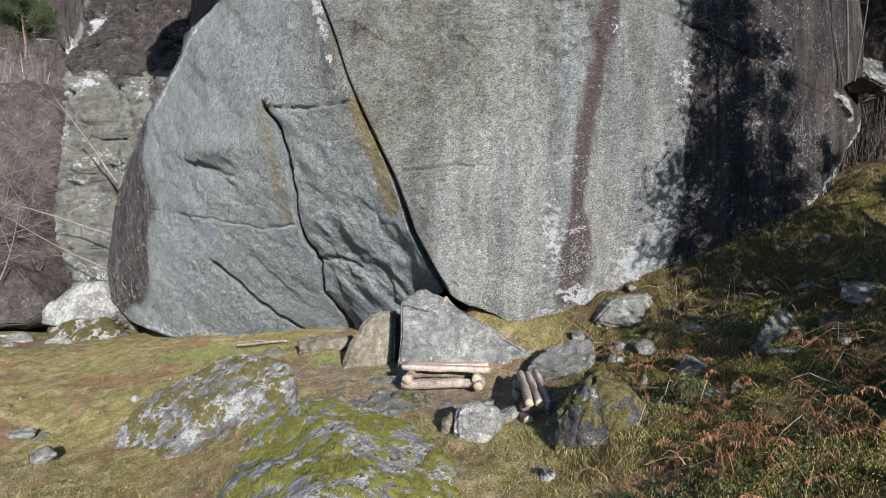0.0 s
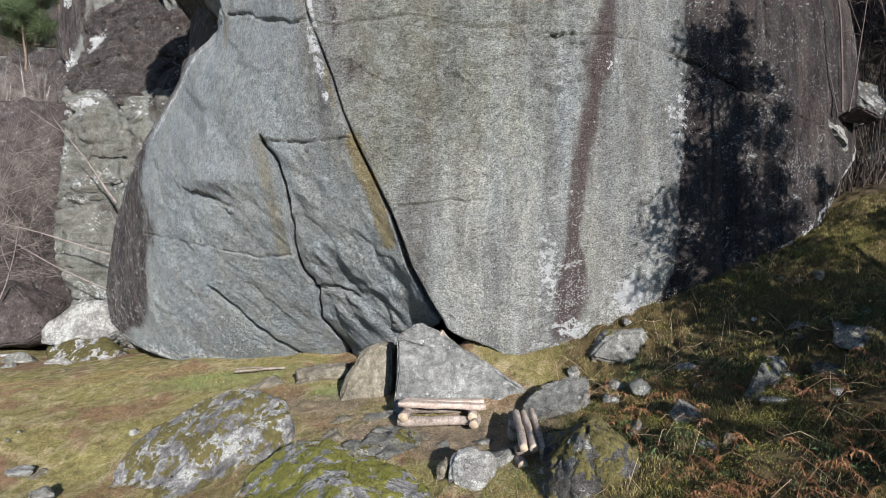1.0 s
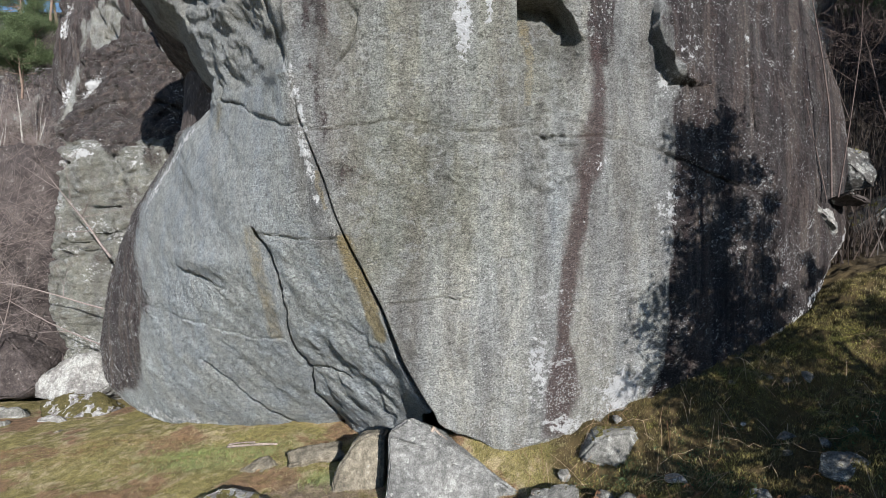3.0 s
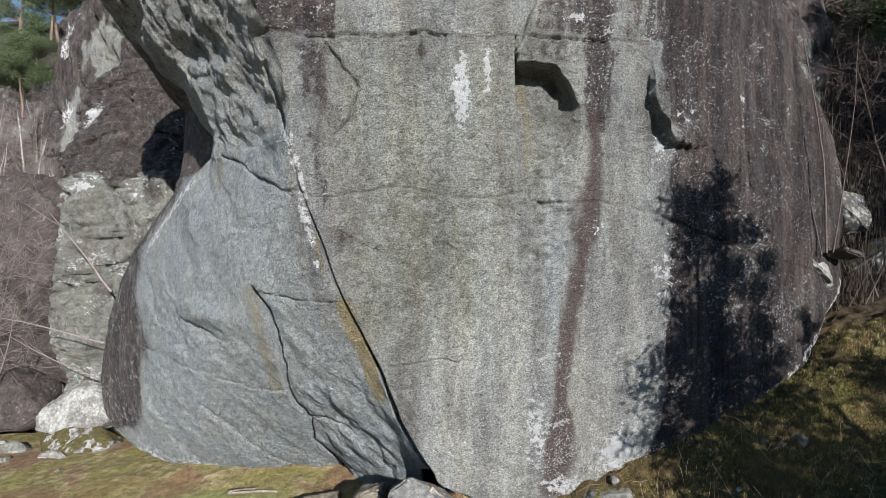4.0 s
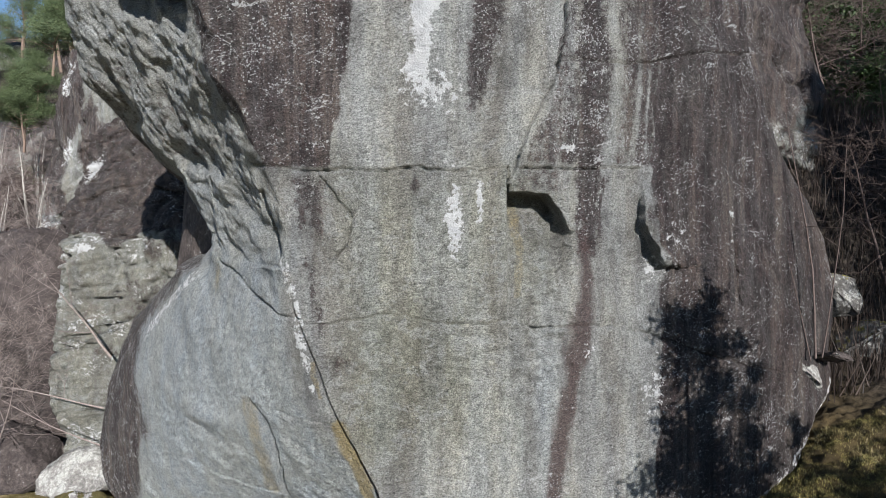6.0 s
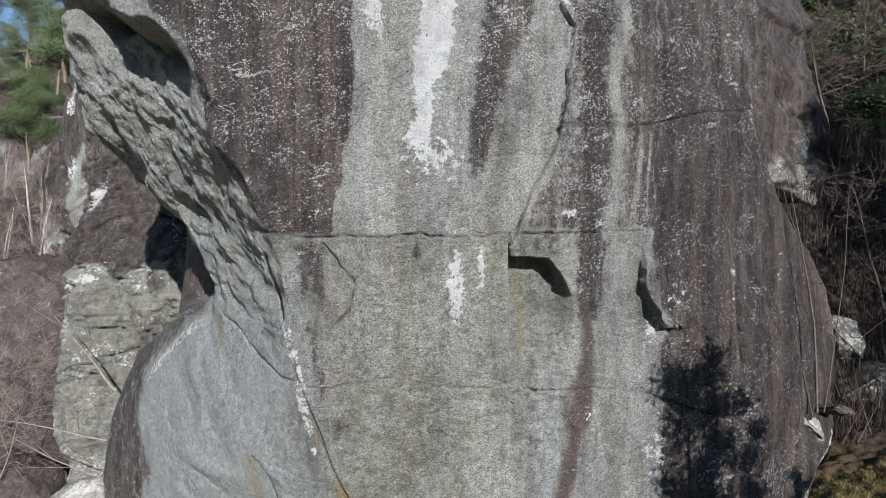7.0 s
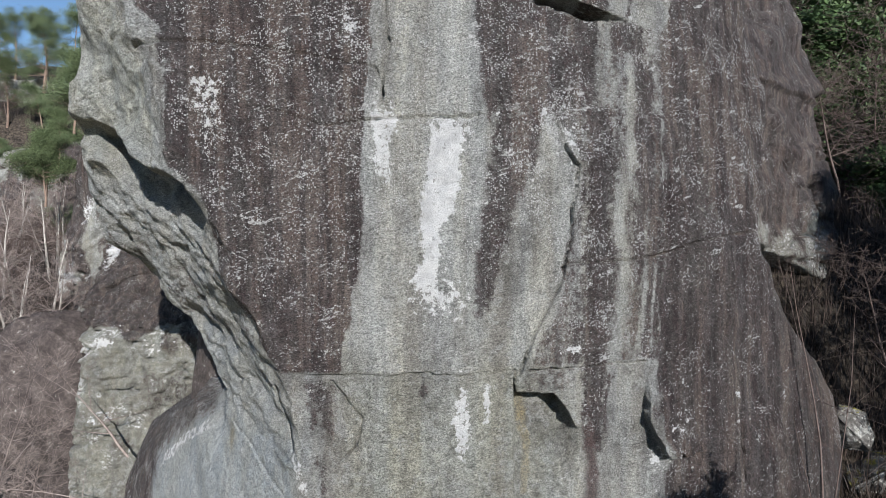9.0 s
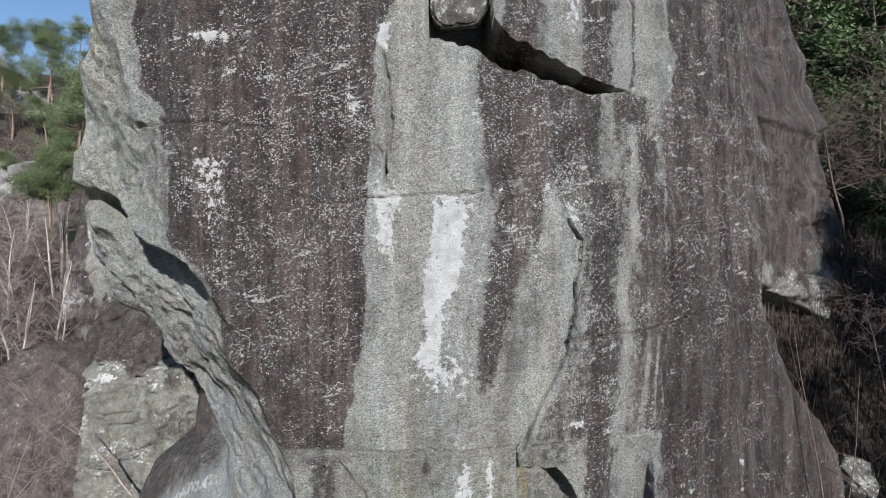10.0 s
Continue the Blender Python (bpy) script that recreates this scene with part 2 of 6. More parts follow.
def make_rock(name, dark, light, lichen=0.35, moss=0.0, spot=0.3):
    """Stone with grain, lichen spots and, on the faces that look up, moss."""
    m, nt, b = material(name, 0.88)
    v = coords(nt)
    n1, n2, n3 = tex_noise(nt, v, 1.6, 5), tex_noise(nt, v, 8, 6, 0.65), tex_noise(nt, v, 50, 4, 0.7)
    col = blend(nt, ramp(nt, n1, 0.3, 0.7), dark, light)
    col = blend(nt, 0.6, col, blend(nt, ramp(nt, n2, 0.38, 0.62), (0.4, 0.4, 0.4), (1.15, 1.15, 1.15)), "MULTIPLY")
    white = blend(nt, n3, (0.34, 0.35, 0.33), (0.62, 0.63, 0.60))
    crust = ramp(nt, calc(nt, "MULTIPLY_ADD", n2, 0.7, calc(nt, "MULTIPLY", n1, 0.5)), 0.74 - 0.3 * lichen, 0.80 - 0.3 * lichen)
    col = blend(nt, calc(nt, "MULTIPLY", crust, 0.6), col, white)
    col = blend(nt, calc(nt, "MULTIPLY", spots(nt, v, 9, spot * 0.85, 0.42), 0.85), col, white)
    col = blend(nt, calc(nt, "MULTIPLY", spots(nt, v, 26, spot * 0.45, 0.4), 0.7), col, white)
    if moss:
        geo = nt.nodes.new("ShaderNodeNewGeometry")
        sx = nt.nodes.new("ShaderNodeSeparateXYZ")
        nt.links.new(geo.outputs["Normal"], sx.inputs[0])
        up = calc(nt, "MULTIPLY_ADD", sx.outputs[2], 0.45, calc(nt, "MULTIPLY_ADD", n2, 0.9, calc(nt, "MULTIPLY", n1, 0.9)))
        mm = ramp(nt, up, 1.42 - 0.5 * moss, 1.5 - 0.5 * moss)
        green = blend(nt, n3, (0.11, 0.11, 0.02), (0.36, 0.32, 0.07))
        green = blend(nt, ramp(nt, n2, 0.45, 0.65), green, (0.10, 0.085, 0.035))
        col = blend(nt, mm, col, green)
    col = blend(nt, 0.7, col, blend(nt, ramp(nt, n3, 0.4, 0.6), (0.3, 0.3, 0.3), (1.25, 1.25, 1.25)), "MULTIPLY")
    nt.links.new(col, b.inputs["Base Color"])
    bump(nt, b, calc(nt, "MULTIPLY_ADD", n2, 1.2, calc(nt, "MULTIPLY", n3, 0.6)), 1.0, 0.05)
    return m


def make_plain(name, low, high, scale=20, rough=0.85, stretch=(1, 1, 1), depth=0.004):
    m, nt, b = material(name, rough)
    v = coords(nt, stretch)
    n1, n2 = tex_noise(nt, v, scale, 5, 0.65), tex_noise(nt, v, scale * 0.17, 3)
    info = nt.nodes.new("ShaderNodeObjectInfo")
    f = calc(nt, "MULTIPLY_ADD", n1, 0.75, calc(nt, "MULTIPLY_ADD", n2, 0.5, calc(nt, "MULTIPLY_ADD", info.outputs["Random"], 0.2, -0.2)), clamp=True)
    nt.links.new(blend(nt, ramp(nt, f, 0.2, 0.8), low, high), b.inputs["Base Color"])
    bump(nt, b, n1, 0.7, depth)
    return m


def make_leafy(name, low, high):
    """Leaves and blades: colour by loose piece."""
    m, nt, b = material(name, 0.6)
    geo = nt.nodes.new("ShaderNodeNewGeometry")
    col = blend(nt, geo.outputs["Random Per Island"], low, high)
    nt.links.new(col, b.inputs["Base Color"])
    return m


def make_ground():
    m, nt, b = material("turf", 0.95)
    v = coords(nt)
    n1, n2, n3 = tex_noise(nt, v, 0.55, 5), tex_noise(nt, v, 3.5, 6, 0.7), tex_noise(nt, v, 40, 5, 0.75)
    s = attr(nt, "cover")
    litter = attr(nt, "wood")
    straw = blend(nt, ramp(nt, n3, 0.35, 0.65), (0.17, 0.13, 0.07), (0.64, 0.54, 0.34))
    rust = blend(nt, ramp(nt, n3, 0.35, 0.65), (0.14, 0.08, 0.045), (0.44, 0.29, 0.18))
    straw = blend(nt, ramp(nt, n1, 0.50, 0.56), straw, rust)
    moss = blend(nt, ramp(nt, n3, 0.35, 0.65), (0.11, 0.10, 0.035), (0.52, 0.45, 0.18))
    col = blend(nt, ramp(nt, calc(nt, "MULTIPLY_ADD", n1, 0.8, calc(nt, "MULTIPLY", n2, 0.5)), 0.70, 0.60), straw, moss)
    soil = blend(nt, ramp(nt, n3, 0.35, 0.65), (0.10, 0.07, 0.05), (0.50, 0.40, 0.29))
    col = blend(nt, edge(nt, s[0], n2, 0.9, 0.2), col, soil)
    green = blend(nt, n3, (0.14, 0.18, 0.06), (0.40, 0.46, 0.20))
    col = blend(nt, calc(nt, "MULTIPLY", edge(nt, s[1], n2, 0.6, 0.25), 0.85), col, green)
    heath = blend(nt, n3, (0.03, 0.024, 0.012), (0.22, 0.16, 0.075))
    col = blend(nt, edge(nt, s[2], n2, 0.7, 0.25), col, heath)
    col = blend(nt, litter[0], col, blend(nt, ramp(nt, n2, 0.35, 0.65), (0.018, 0.015, 0.013), (0.085, 0.07, 0.057)))
    col = blend(nt, 0.65, col, blend(nt, ramp(nt, n2, 0.3, 0.68), (0.30, 0.29, 0.27), (1.25, 1.22, 1.2)), "MULTIPLY")
    nt.links.new(col, b.inputs["Base Color"])
    bump(nt, b, calc(nt, "MULTIPLY_ADD", n3, 0.7, n2), 1.0, 0.09)
    return m


WALL_ROCK = make_wall_rock()
GREY_ROCK = make_rock("grey_rock", (0.17, 0.168, 0.155), (0.36, 0.355, 0.33), 0.3, 0.12, 0.3)
SLAB_ROCK = make_rock("slab_rock", (0.21, 0.212, 0.206), (0.38, 0.38, 0.366), 0.12, 0.0, 0.46)
TAN_ROCK = make_rock("tan_rock", (0.22, 0.195, 0.15), (0.36, 0.32, 0.25), 0.05, 0.0, 0.1)
LICHEN_ROCK = make_rock("lichen_rock", (0.17, 0.16, 0.158), (0.38, 0.365, 0.365), 0.45, 0.05, 0.3)
MOSS_ROCK = make_rock("moss_rock", (0.22, 0.207, 0.21), (0.43, 0.41, 0.42), 0.55, 0.05, 0.3)
WHITE_ROCK = make_rock("white_rock", (0.25, 0.24, 0.23), (0.50, 0.49, 0.47), 0.45, 0.0, 0.2)
BROWN_ROCK = make_rock("brown_rock", (0.062, 0.05, 0.049), (0.13, 0.108, 0.102), 0.1, 0.0, 0.22)
DARK_ROCK = make_rock("dark_mossy_rock", (0.07, 0.065, 0.06), (0.24, 0.235, 0.23), 0.4, 0.32, 0.15)
TURF = make_ground()


# ---- the great boulder ----
def main_y(x, z):
    u, v = x / 5, (z - 9) / 5
    return (10.387 + 0.316 * u - 0.222 * v + 0.284 * u * u + 0.344 * u * v + 0.124 * v * v
            + 0.143 * u ** 3 - 0.003 * u * u * v - 0.04 * u * v * v + 0.01 * v ** 3)


def lobe_y(x, z):
    u, v = x / 5, (z - 9) / 5
    return 8.605 - 3.152 * u - 0.525 * v + 1.135 * u * u - 2.586 * u * v + 2.189 * v * v + 0.147 * v ** 3


def hang_y(x, z):
    u, v = x / 5, (z - 9) / 5
    return np.maximum(7.909 - 5.614 * u - 3.189 * v, 7.6 - 4.733 * u - 1.836 * v) - 0.5 * np.maximum(0, -6.8 - x)


def panel_y(x, z):
    u, v = x / 5, (z - 9) / 5
    return 7.963 - 2.224 * u - 2.788 * v


CORNER = [(-2.73, 8.84), (-2.53, 7.96), (-2.28, 7.32), (-2.08, 6.78), (-1.89, 6.12), (-1.62, 5.44), (-1.3, 4.75), (-0.97, 4.05), (-0.75, 3.45), (-0.61, 2.97), (-0.23, 2.23), (0.06, 1.73), (0.5, 0.6)]
FLAKE = [(-4.05, 5.75), (-3.71, 5.2), (-3.59, 4.56), (-3.51, 3.87), (-3.6, 3.12), (-3.49, 2.64), (-3.23, 2.13), (-3.34, 1.23), (-3.08, 0.79), (-2.74, 0.16), (-2.86, -0.74), (-2.8, -1.6)]
NOTCH = [(-4.03, 5.68), (-3.48, 5.63), (-2.63, 5.54), (-1.72, 5.58)]
LEFT = [(-9, -1.5), (-10.2, -0.83), (-11.7, -0.6), (-12.8, 0), (-13.15, 1.2), (-12.9, 2.4), (-12.5, 4), (-12, 5), (-11.3, 6.2), (-9.6, 7.2), (-8.3, 7.9), (-7.4, 8.4), (-7.8, 8.86), (-8.8, 9.5), (-9.4, 10.7), (-9.5, 12.1), (-9.3, 12.8), (-8.9, 13.7), (-8.9, 14.7), (-8.45, 15.4), (-8.0, 16.7), (-7.7, 17.8), (-7.2, 18.8), (-6.5, 19.6), (-4.5, 21)]
RIGHT = [(9.2, 3.5), (10.2, 5.1), (10.5, 5.4), (10.7, 6.6), (10.95, 7.6), (10.9, 8.5), (10.5, 9.5), (9.9, 10.4), (9.3, 11), (8.8, 11.5), (8.3, 12.4), (7.95, 13.2), (7.85, 14), (7.85, 15), (8.0, 15.7), (8.2, 16.8), (8.2, 17.3), (7.7, 18.4), (7.6, 19.8), (7.2, 21)]
TOE = [(-0.4, 1.2), (0.06, 1.73), (0.42, 1.54), (1.0, 1.3), (1.6, 1.1), (2.35, 1.03), (2.83, 1.13), (3.56, 1.34), (4.3, 1.56), (5.05, 1.84), (5.85, 2.23), (6.7, 2.74), (7.45, 2.94), (8.3, 3.27), (9.04, 3.81), (9.7, 4.38), (10.2, 5.13), (11.5, 6.5)]
LEDGE = [(-3.4, 10.98), (-2.76, 10.85), (-2.1, 10.81), (-1.44, 10.84), (-0.78, 10.78), (-0.12, 10.89), (0.56, 10.77), (1.24, 10.82), (1.75, 10.88)]
MIDCRACK = [(-2.38, 7.72), (-1.55, 7.77), (-0.78, 7.91), (-0.23, 7.86), (0.43, 7.73), (1.21, 7.68), (1.89, 7.83), (2.12, 7.62), (2.7, 7.58), (3.41, 7.63), (4.02, 7.56), (4.91, 7.36), (5.59, 7.09), (6.45, 6.77), (7.23, 6.55), (8.27, 6.26), (9.3, 6.05)]
ROOF = [(1.75, 10.9), (1.79, 10.42), (2.29, 10.33), (2.58, 10.32), (2.89, 9.99), (3.07, 9.57)]
PLATE = [(1.75, 10.6), (1.93, 10.99), (2.16, 11.67), (2.63, 12.48), (2.8, 13.06), (2.92, 13.63), (2.92, 14.09), (3.08, 15.03), (2.74, 15.58), (2.5, 16.25)]
BLOCK = [(5.35, 8.75), (5.07, 8.88), (4.86, 9.26), (4.59, 9.75), (4.65, 10.47), (4.78, 11.19), (4.98, 12.4), (4.91, 13.0)]
SLOT_LOW = [(-0.12, 19.18), (0.39, 19.03), (0.96, 18.9), (1.19, 18.65), (1.89, 18.54), (2.74, 18.3), (3.23, 18.16), (3.81, 18.2)]
SLOT_UP = [(-0.2, 24.0), (0.95, 23.0), (1.10, 20.4), (1.22, 19.5), (1.54, 19.17), (2.25, 18.86), (2.86, 18.55), (3.24, 18.4), (3.81, 18.25)]
CRACKS = [
    (MIDCRACK, 0.019, 0.08), (LEDGE, 0.022, 0.09), (PLATE, 0.022, 0.075), ([(px + 0.07, pz) for px, pz in FLAKE], 0.03, 0.24),
    ([(-5.1, 8.85), (-4.2, 8.53), (-3.8, 8.24), (-2.98, 7.89), (-2.4, 7.8)], 0.022, 0.10),
    ([(2.0, 10.86), (2.88, 10.86), (3.49, 10.88), (4.0, 10.91), (4.65, 10.92)], 0.022, 0.11),
    ([(2.74, 13.0), (3.48, 13.07), (4.24, 13.1), (5.05, 13.23), (5.93, 13.48), (7.78, 13.74)], 0.022, 0.11),
    ([(-9.1, 3.5), (-7.4, 3.3), (-6.0, 3.15), (-4.6, 2.95), (-3.6, 3.05)], 0.018, 0.05),
    ([(-3.3, 2.2), (-2.9, 2.15), (-2.5, 2.25), (-2.0, 2.0)], 0.024, 0.09),
    ([(-0.8, 4.2), (0.1, 4.3), (0.9, 4.3)], 0.020, 0.09),
    ([(-1.9, 8.9), (-1.5, 9.3), (-1.35, 9.9), (-1.7, 10.3), (-2.0, 10.7)], 0.022, 0.11),
    ([(-2.9, 9.1), (-3.1, 9.8), (-3.3, 10.4)], 0.05, 0.12),
    ([(-5.6, 17.2), (-4.4, 17.3), (-3.0, 17.25), (-1.0, 16.9), (-0.9, 16.4)], 0.020, 0.09),
    ([(-3.2, 16.1), (-2.0, 15.8), (-0.5, 15.95), (1.0, 16.05)], 0.020, 0.09),
    ([(-1.0, 18.9), (-0.85, 18.0), (-0.8, 17.3), (-0.95, 16.2)], 0.04, 0.1),
    ([(-6.5, 4.6), (-5.8, 4.5), (-5.2, 4.2)], 0.05, 0.06),
    ([(0.3, 6.75), (0.55, 6.6)], 0.05, 0.08),
    ([(7.1, 9.6), (7.2, 8.4), (7.25, 7.9)], 0.022, 0.11),
]


# edges under which the rock is undercut: the line, the depth of the step and how far down it fades
UNDERCUTS = [
    ([(-6.5, 2.1), (-5.9, 1.5), (-5.35, 1.0), (-4.8, 0.45), (-4.3, 0.05), (-3.6, -0.7)], 0.34, 0.30),
    ([(-5.6, 2.5), (-5.0, 2.1), (-4.5, 1.55), (-4.1, 1.2)], 0.07, 0.25),
    ([(-6.9, 4.75), (-6.3, 4.62), (-5.8, 4.45), (-5.2, 4.1)], 0.10, 0.25),
    ([(-8.2, 4.3), (-7.6, 4.2), (-7.2, 4.05)], 0.05, 0.2),
    ([(-3.35, 2.25), (-2.9, 2.2), (-2.5, 2.28), (-2.0, 2.02)], 0.10, 0.2),
    ([(-2.0, 7.05), (-1.6, 6.95), (-1.2, 6.75), (-0.85, 6.45)], 0.06, 0.35),
    ([(-0.75, 11.05), (-0.2, 11.28), (0.3, 11.3), (0.75, 11.1), (1.1, 10.95)], 0.05, 0.12),
]


def layers(p, q, step, seed):
    """Overlapping scales of rock: each rises slowly and breaks off sharply."""
    w = p / step + 0.75 * fbm(p / (2.2 * step), q / (3.5 * step), seed, 3)
    f = w - np.floor(w)
    return (f - smooth(0.86, 1.0, f)) * (0.35 + 0.65 * smooth(-0.5, 0.5, noise2(p / (1.6 * step), q / (3 * step), seed + 7)))


def boulder_depth(x, z):
    """How far ahead the boulder's face lies at x, z."""
    y_main = main_y(x, z)
    y_side = np.minimum(lobe_y(x, z), hang_y(x, z))
    # below the ledge the overhang runs out along the groove above the corner
    groove = vline([(-2.75, 8.6), (-2.7, 9.6), (-2.85, 10.2), (-3.1, 10.9), (-3.3, 11.4)])(z) + 0.06 * fbm(x / 0.3, z / 0.3, 57, 2)
    run_out = y_main + 1.25 * np.clip(groove - x + 0.04, 0, 9)
    near_groove = span(z, 8.75, 10.95, 0.12)
    y_side = y_side * (1 - near_groove) + np.minimum(y_side, run_out) * near_groove
    y_side = y_side + (0.16 * fbm(x / 0.7, z / 0.7, 58, 4) + 0.10) * smooth(10.4, 11.4, z)
    y = np.maximum(y_main, y_side)
    cx, fx = vline(CORNER)(z), vline(FLAKE)(z)
    right_of = smooth(-0.02, 0.02, x - cx)
    below = 1 - smooth(8.6, 9.0, z)
    y = np.where(z < 8.84, y * (1 - right_of) + y_main * right_of, y)
    w_c = np.exp(-np.clip(cx - x, 0, 9) / 0.4) * smooth(5.0, 5.6, z) * (z < 8.84) * (x < cx)
    y = y * (1 - w_c) + np.minimum(y, y_main + 0.05) * w_c
    # the sunk panel between the flake and the corner
    d_f = np.abs(x - fx)
    w = np.exp(-d_f / 0.7)
    lobe = lobe_y(x, z)
    y_panel = panel_y(x, z) * (1 - w) + np.maximum(panel_y(x, z), lobe + 0.14) * w
    y_panel = y_panel + (0.12 * layers(x * 0.8 + z * 0.6 + 0.2 * fbm(x / 0.5, z / 0.5, 30, 3), x * 0.6 - z * 0.8, 0.8, 26) - 0.06 + 0.07 * fbm((x * 0.8 + z * 0.6) / 0.3, (z * 0.8 - x * 0.6) / 0.9, 27, 3)) * smooth(0, 0.6, d_f)
    w_top = np.exp(-np.clip(hline(NOTCH)(x) - z, 0, 9) / 0.9)
    y_panel = y_panel * (1 - w_top) + (np.maximum(y_main, y_side) + 0.03 + 0.10 * w) * w_top
    at_c = np.exp(-np.clip(cx - x, 0, 9) / 0.5) * smooth(0.6, 2.2, z)
    y_panel = y_panel * (1 - at_c) + (y_main + 0.09) * at_c
    inside = smooth(-0.02, 0.02, x - fx) * (1 - right_of) * (1 - smooth(-0.03, 0.03, z - hline(NOTCH)(x)))
    y = y * (1 - inside) + np.maximum(y_panel, y_main + 0.05) * inside
    # open corner: wider and deeper towards the ground
    d_c = np.abs(x - cx + 0.04)
    y = y + below * (0.2 + 0.2 * smooth(5, 3.5, z)) * np.exp(-(d_c / (0.02 + 0.016 * np.clip(4.4 - z, 0, 3))) ** 2) * smooth(9.0, 7.0, z)
    y = y + 0.07 * np.exp(-(dist_to(NOTCH, x + 0.03 * noise2(x / 0.15, z / 0.15, 52), z + 0.03 * noise2(x / 0.12, z / 0.12, 54)) / 0.02) ** 2)
    # broad swells
    swell = 0.075 * fbm((x * 0.66 + z * 0.75) / 0.9, (x * 0.75 - z * 0.66) / 2.0, 5, 3) * smooth(0.05, 0.8, y_side - y_main) + 0.10 * fbm(x / 2.6, z / 3.4, 3, 3) + 0.035 * fbm(x / 0.7, z / 0.9, 7, 3)
    # grain that falls from left to right, stronger on the flank
    flank = smooth(0.05, 0.8, y_side - y_main)
    hang = flank * smooth(8.2, 9.4, z - 0.3 * (x + 5.6))
    a, bb = x * 0.66 + z * 0.75, x * 0.75 - z * 0.66
    grain = 0.026 * fbm(a / 0.3, bb / 0.9, 11, 4) * (0.5 + 0.5 * flank)
    p, q = x * 0.8 + z * 0.6, x * 0.6 - z * 0.8
    ribs = hang * (0.22 + 0.78 * smooth(16.0, 14.8, z)) * (0.22 * fbm(p / 1.6, q / 2.6, 21, 2) + 0.20 * layers(p + 0.25 * fbm(x / 0.5, z / 0.5, 28, 3), q, 1.25, 22) + 0.12 * layers(p + 0.12 * fbm(x / 0.25, z / 0.25, 29, 2), q, 0.42, 23) + 0.05 * layers(p, q, 0.15, 24) + 0.11 * fbm(p / 0.35, q / 0.6, 25, 4) - 0.15)
    # shallow scales broken from the flank
    scale = fbm(a / 0.9 + 0.3 * fbm(x / 0.3, z / 0.3, 37, 2), bb / 1.6, 35, 3)
    y = y + flank * (1 - hang) * (0.022 * smooth(0.10, 0.19, scale) + 0.02 * smooth(-0.24, -0.14, scale))
    y = y + swell + grain + ribs
    y = y + (0.014 + 0.010 * span(z, 5.2, 10.6, 0.8) * span(x, -1.8, 3.0, 0.6)) * fbm(x / 0.14, z / 0.12, 31, 2) * (1 - 0.4 * flank)
    # rough hollow under the roof
    rough = span(x, 1.9, 3.0, 0.25) * span(z, 6.3, 10.3, 0.5)
    y = y + rough * (0.085 * fbm(x / 0.22, z / 0.16, 41, 3) + 0.02)
    zr = hline(ROOF)(x)
    zr = zr + 0.04 * noise2(x / 0.12, z * 0, 43)
    y = y + 0.85 * smooth(1.73, 1.79, x) * smooth(3.2, 2.7, x) * smooth(0.02, -0.03, z - zr) * np.exp(-np.clip(zr - z, 0, 9) / 1.0)
    # plates that stand proud
    px = vline(PLATE)(z)
    y = y - 0.13 * span(z, 10.7, 15.6, 0.3) * smooth(-0.015, 0.03, x - px) * np.exp(-np.clip(x - px, 0, 9) / 1.2)
    bx = vline(BLOCK)(z)
    y = y - (0.05 + 0.30 * smooth(10.7, 9.6, z)) * span(z, 8.82 + 0.05 * noise2(x / 0.1, z * 0, 44), 13.0, 0.05) * smooth(-0.015, 0.03, x - bx) * np.exp(-np.clip(x - bx - 0.28, 0, 9) / 0.35) * (1 + 0.35 * fbm(x / 0.18, z / 0.25, 45, 3))
    zl = hline(LEDGE)(x)
    y = y - 0.03 * span(x, -3.6, 1.75, 0.3) * smooth(-0.015, 0.02, z - zl) * np.exp(-np.clip(z - zl, 0, 9) / 0.7)
    # the slot under the top block
    lo, up = hline(SLOT_LOW)(x), hline(SLOT_UP)(x)
    lo = lo + 0.05 * noise2(x / 0.14, z * 0, 46)
    up = up + 0.05 * noise2(x / 0.17, z * 0, 47)
    y = y + 2.4 * smooth(-0.02, 0.03, z - lo) * smooth(0.02, -0.03, z - up) * span(x, -0.1, 3.75, 0.04)
    y = y - 0.18 * smooth(-0.02, 0.03, z - up) * span(x, 0.6, 4.2, 0.25)
    # the underside turns away along its lower edge
    inner = vline([(-6.2, 9.0), (-6.85, 10.2), (-7.3, 11.0), (-7.95, 11.65), (-9.0, 13.2)])(z) + 0.25 * fbm(x / 0.9, z / 0.9, 33, 3)
    y = y + (0.75 * np.clip(inner + 1.1 - x, 0, 3.4) + 1.2 * np.clip(inner - x, 0, 2.2)) * span(z, 8.8, 13.2, 0.4)
    # belly and hollow on the overhanging side
    hz = hline([(-9, 16.2), (-7.42, 15.96), (-6.83, 15.8), (-6.08, 15.15), (-4.83, 14.6), (-4.3, 14.0)])(x) + 0.12 * fbm(x / 0.5, z / 0.5, 29, 3)
    y = y - 0.6 * span(x, -8.3, -4.6, 0.35) * smooth(-0.05, 0.2, z - hz) * np.exp(-np.clip(z - hz, 0, 9) / 1.5)
    y = y + 1.5 * span(x, -7.5, -4.75, 0.3) * smooth(0.05, -0.12, z - hz) * np.exp(-np.clip(hz - z, 0, 9) / 0.6)
    y = y + 0.5 * np.exp(-((x + 8.0) / 0.3) ** 2 - ((z - 13.3) / 0.6) ** 2)
    y = y + 0.5 * np.exp(-((x + 5.8) / 0.55) ** 2 - ((z - 11.4 + 0.45 * (x + 5.8)) / 0.24) ** 2)
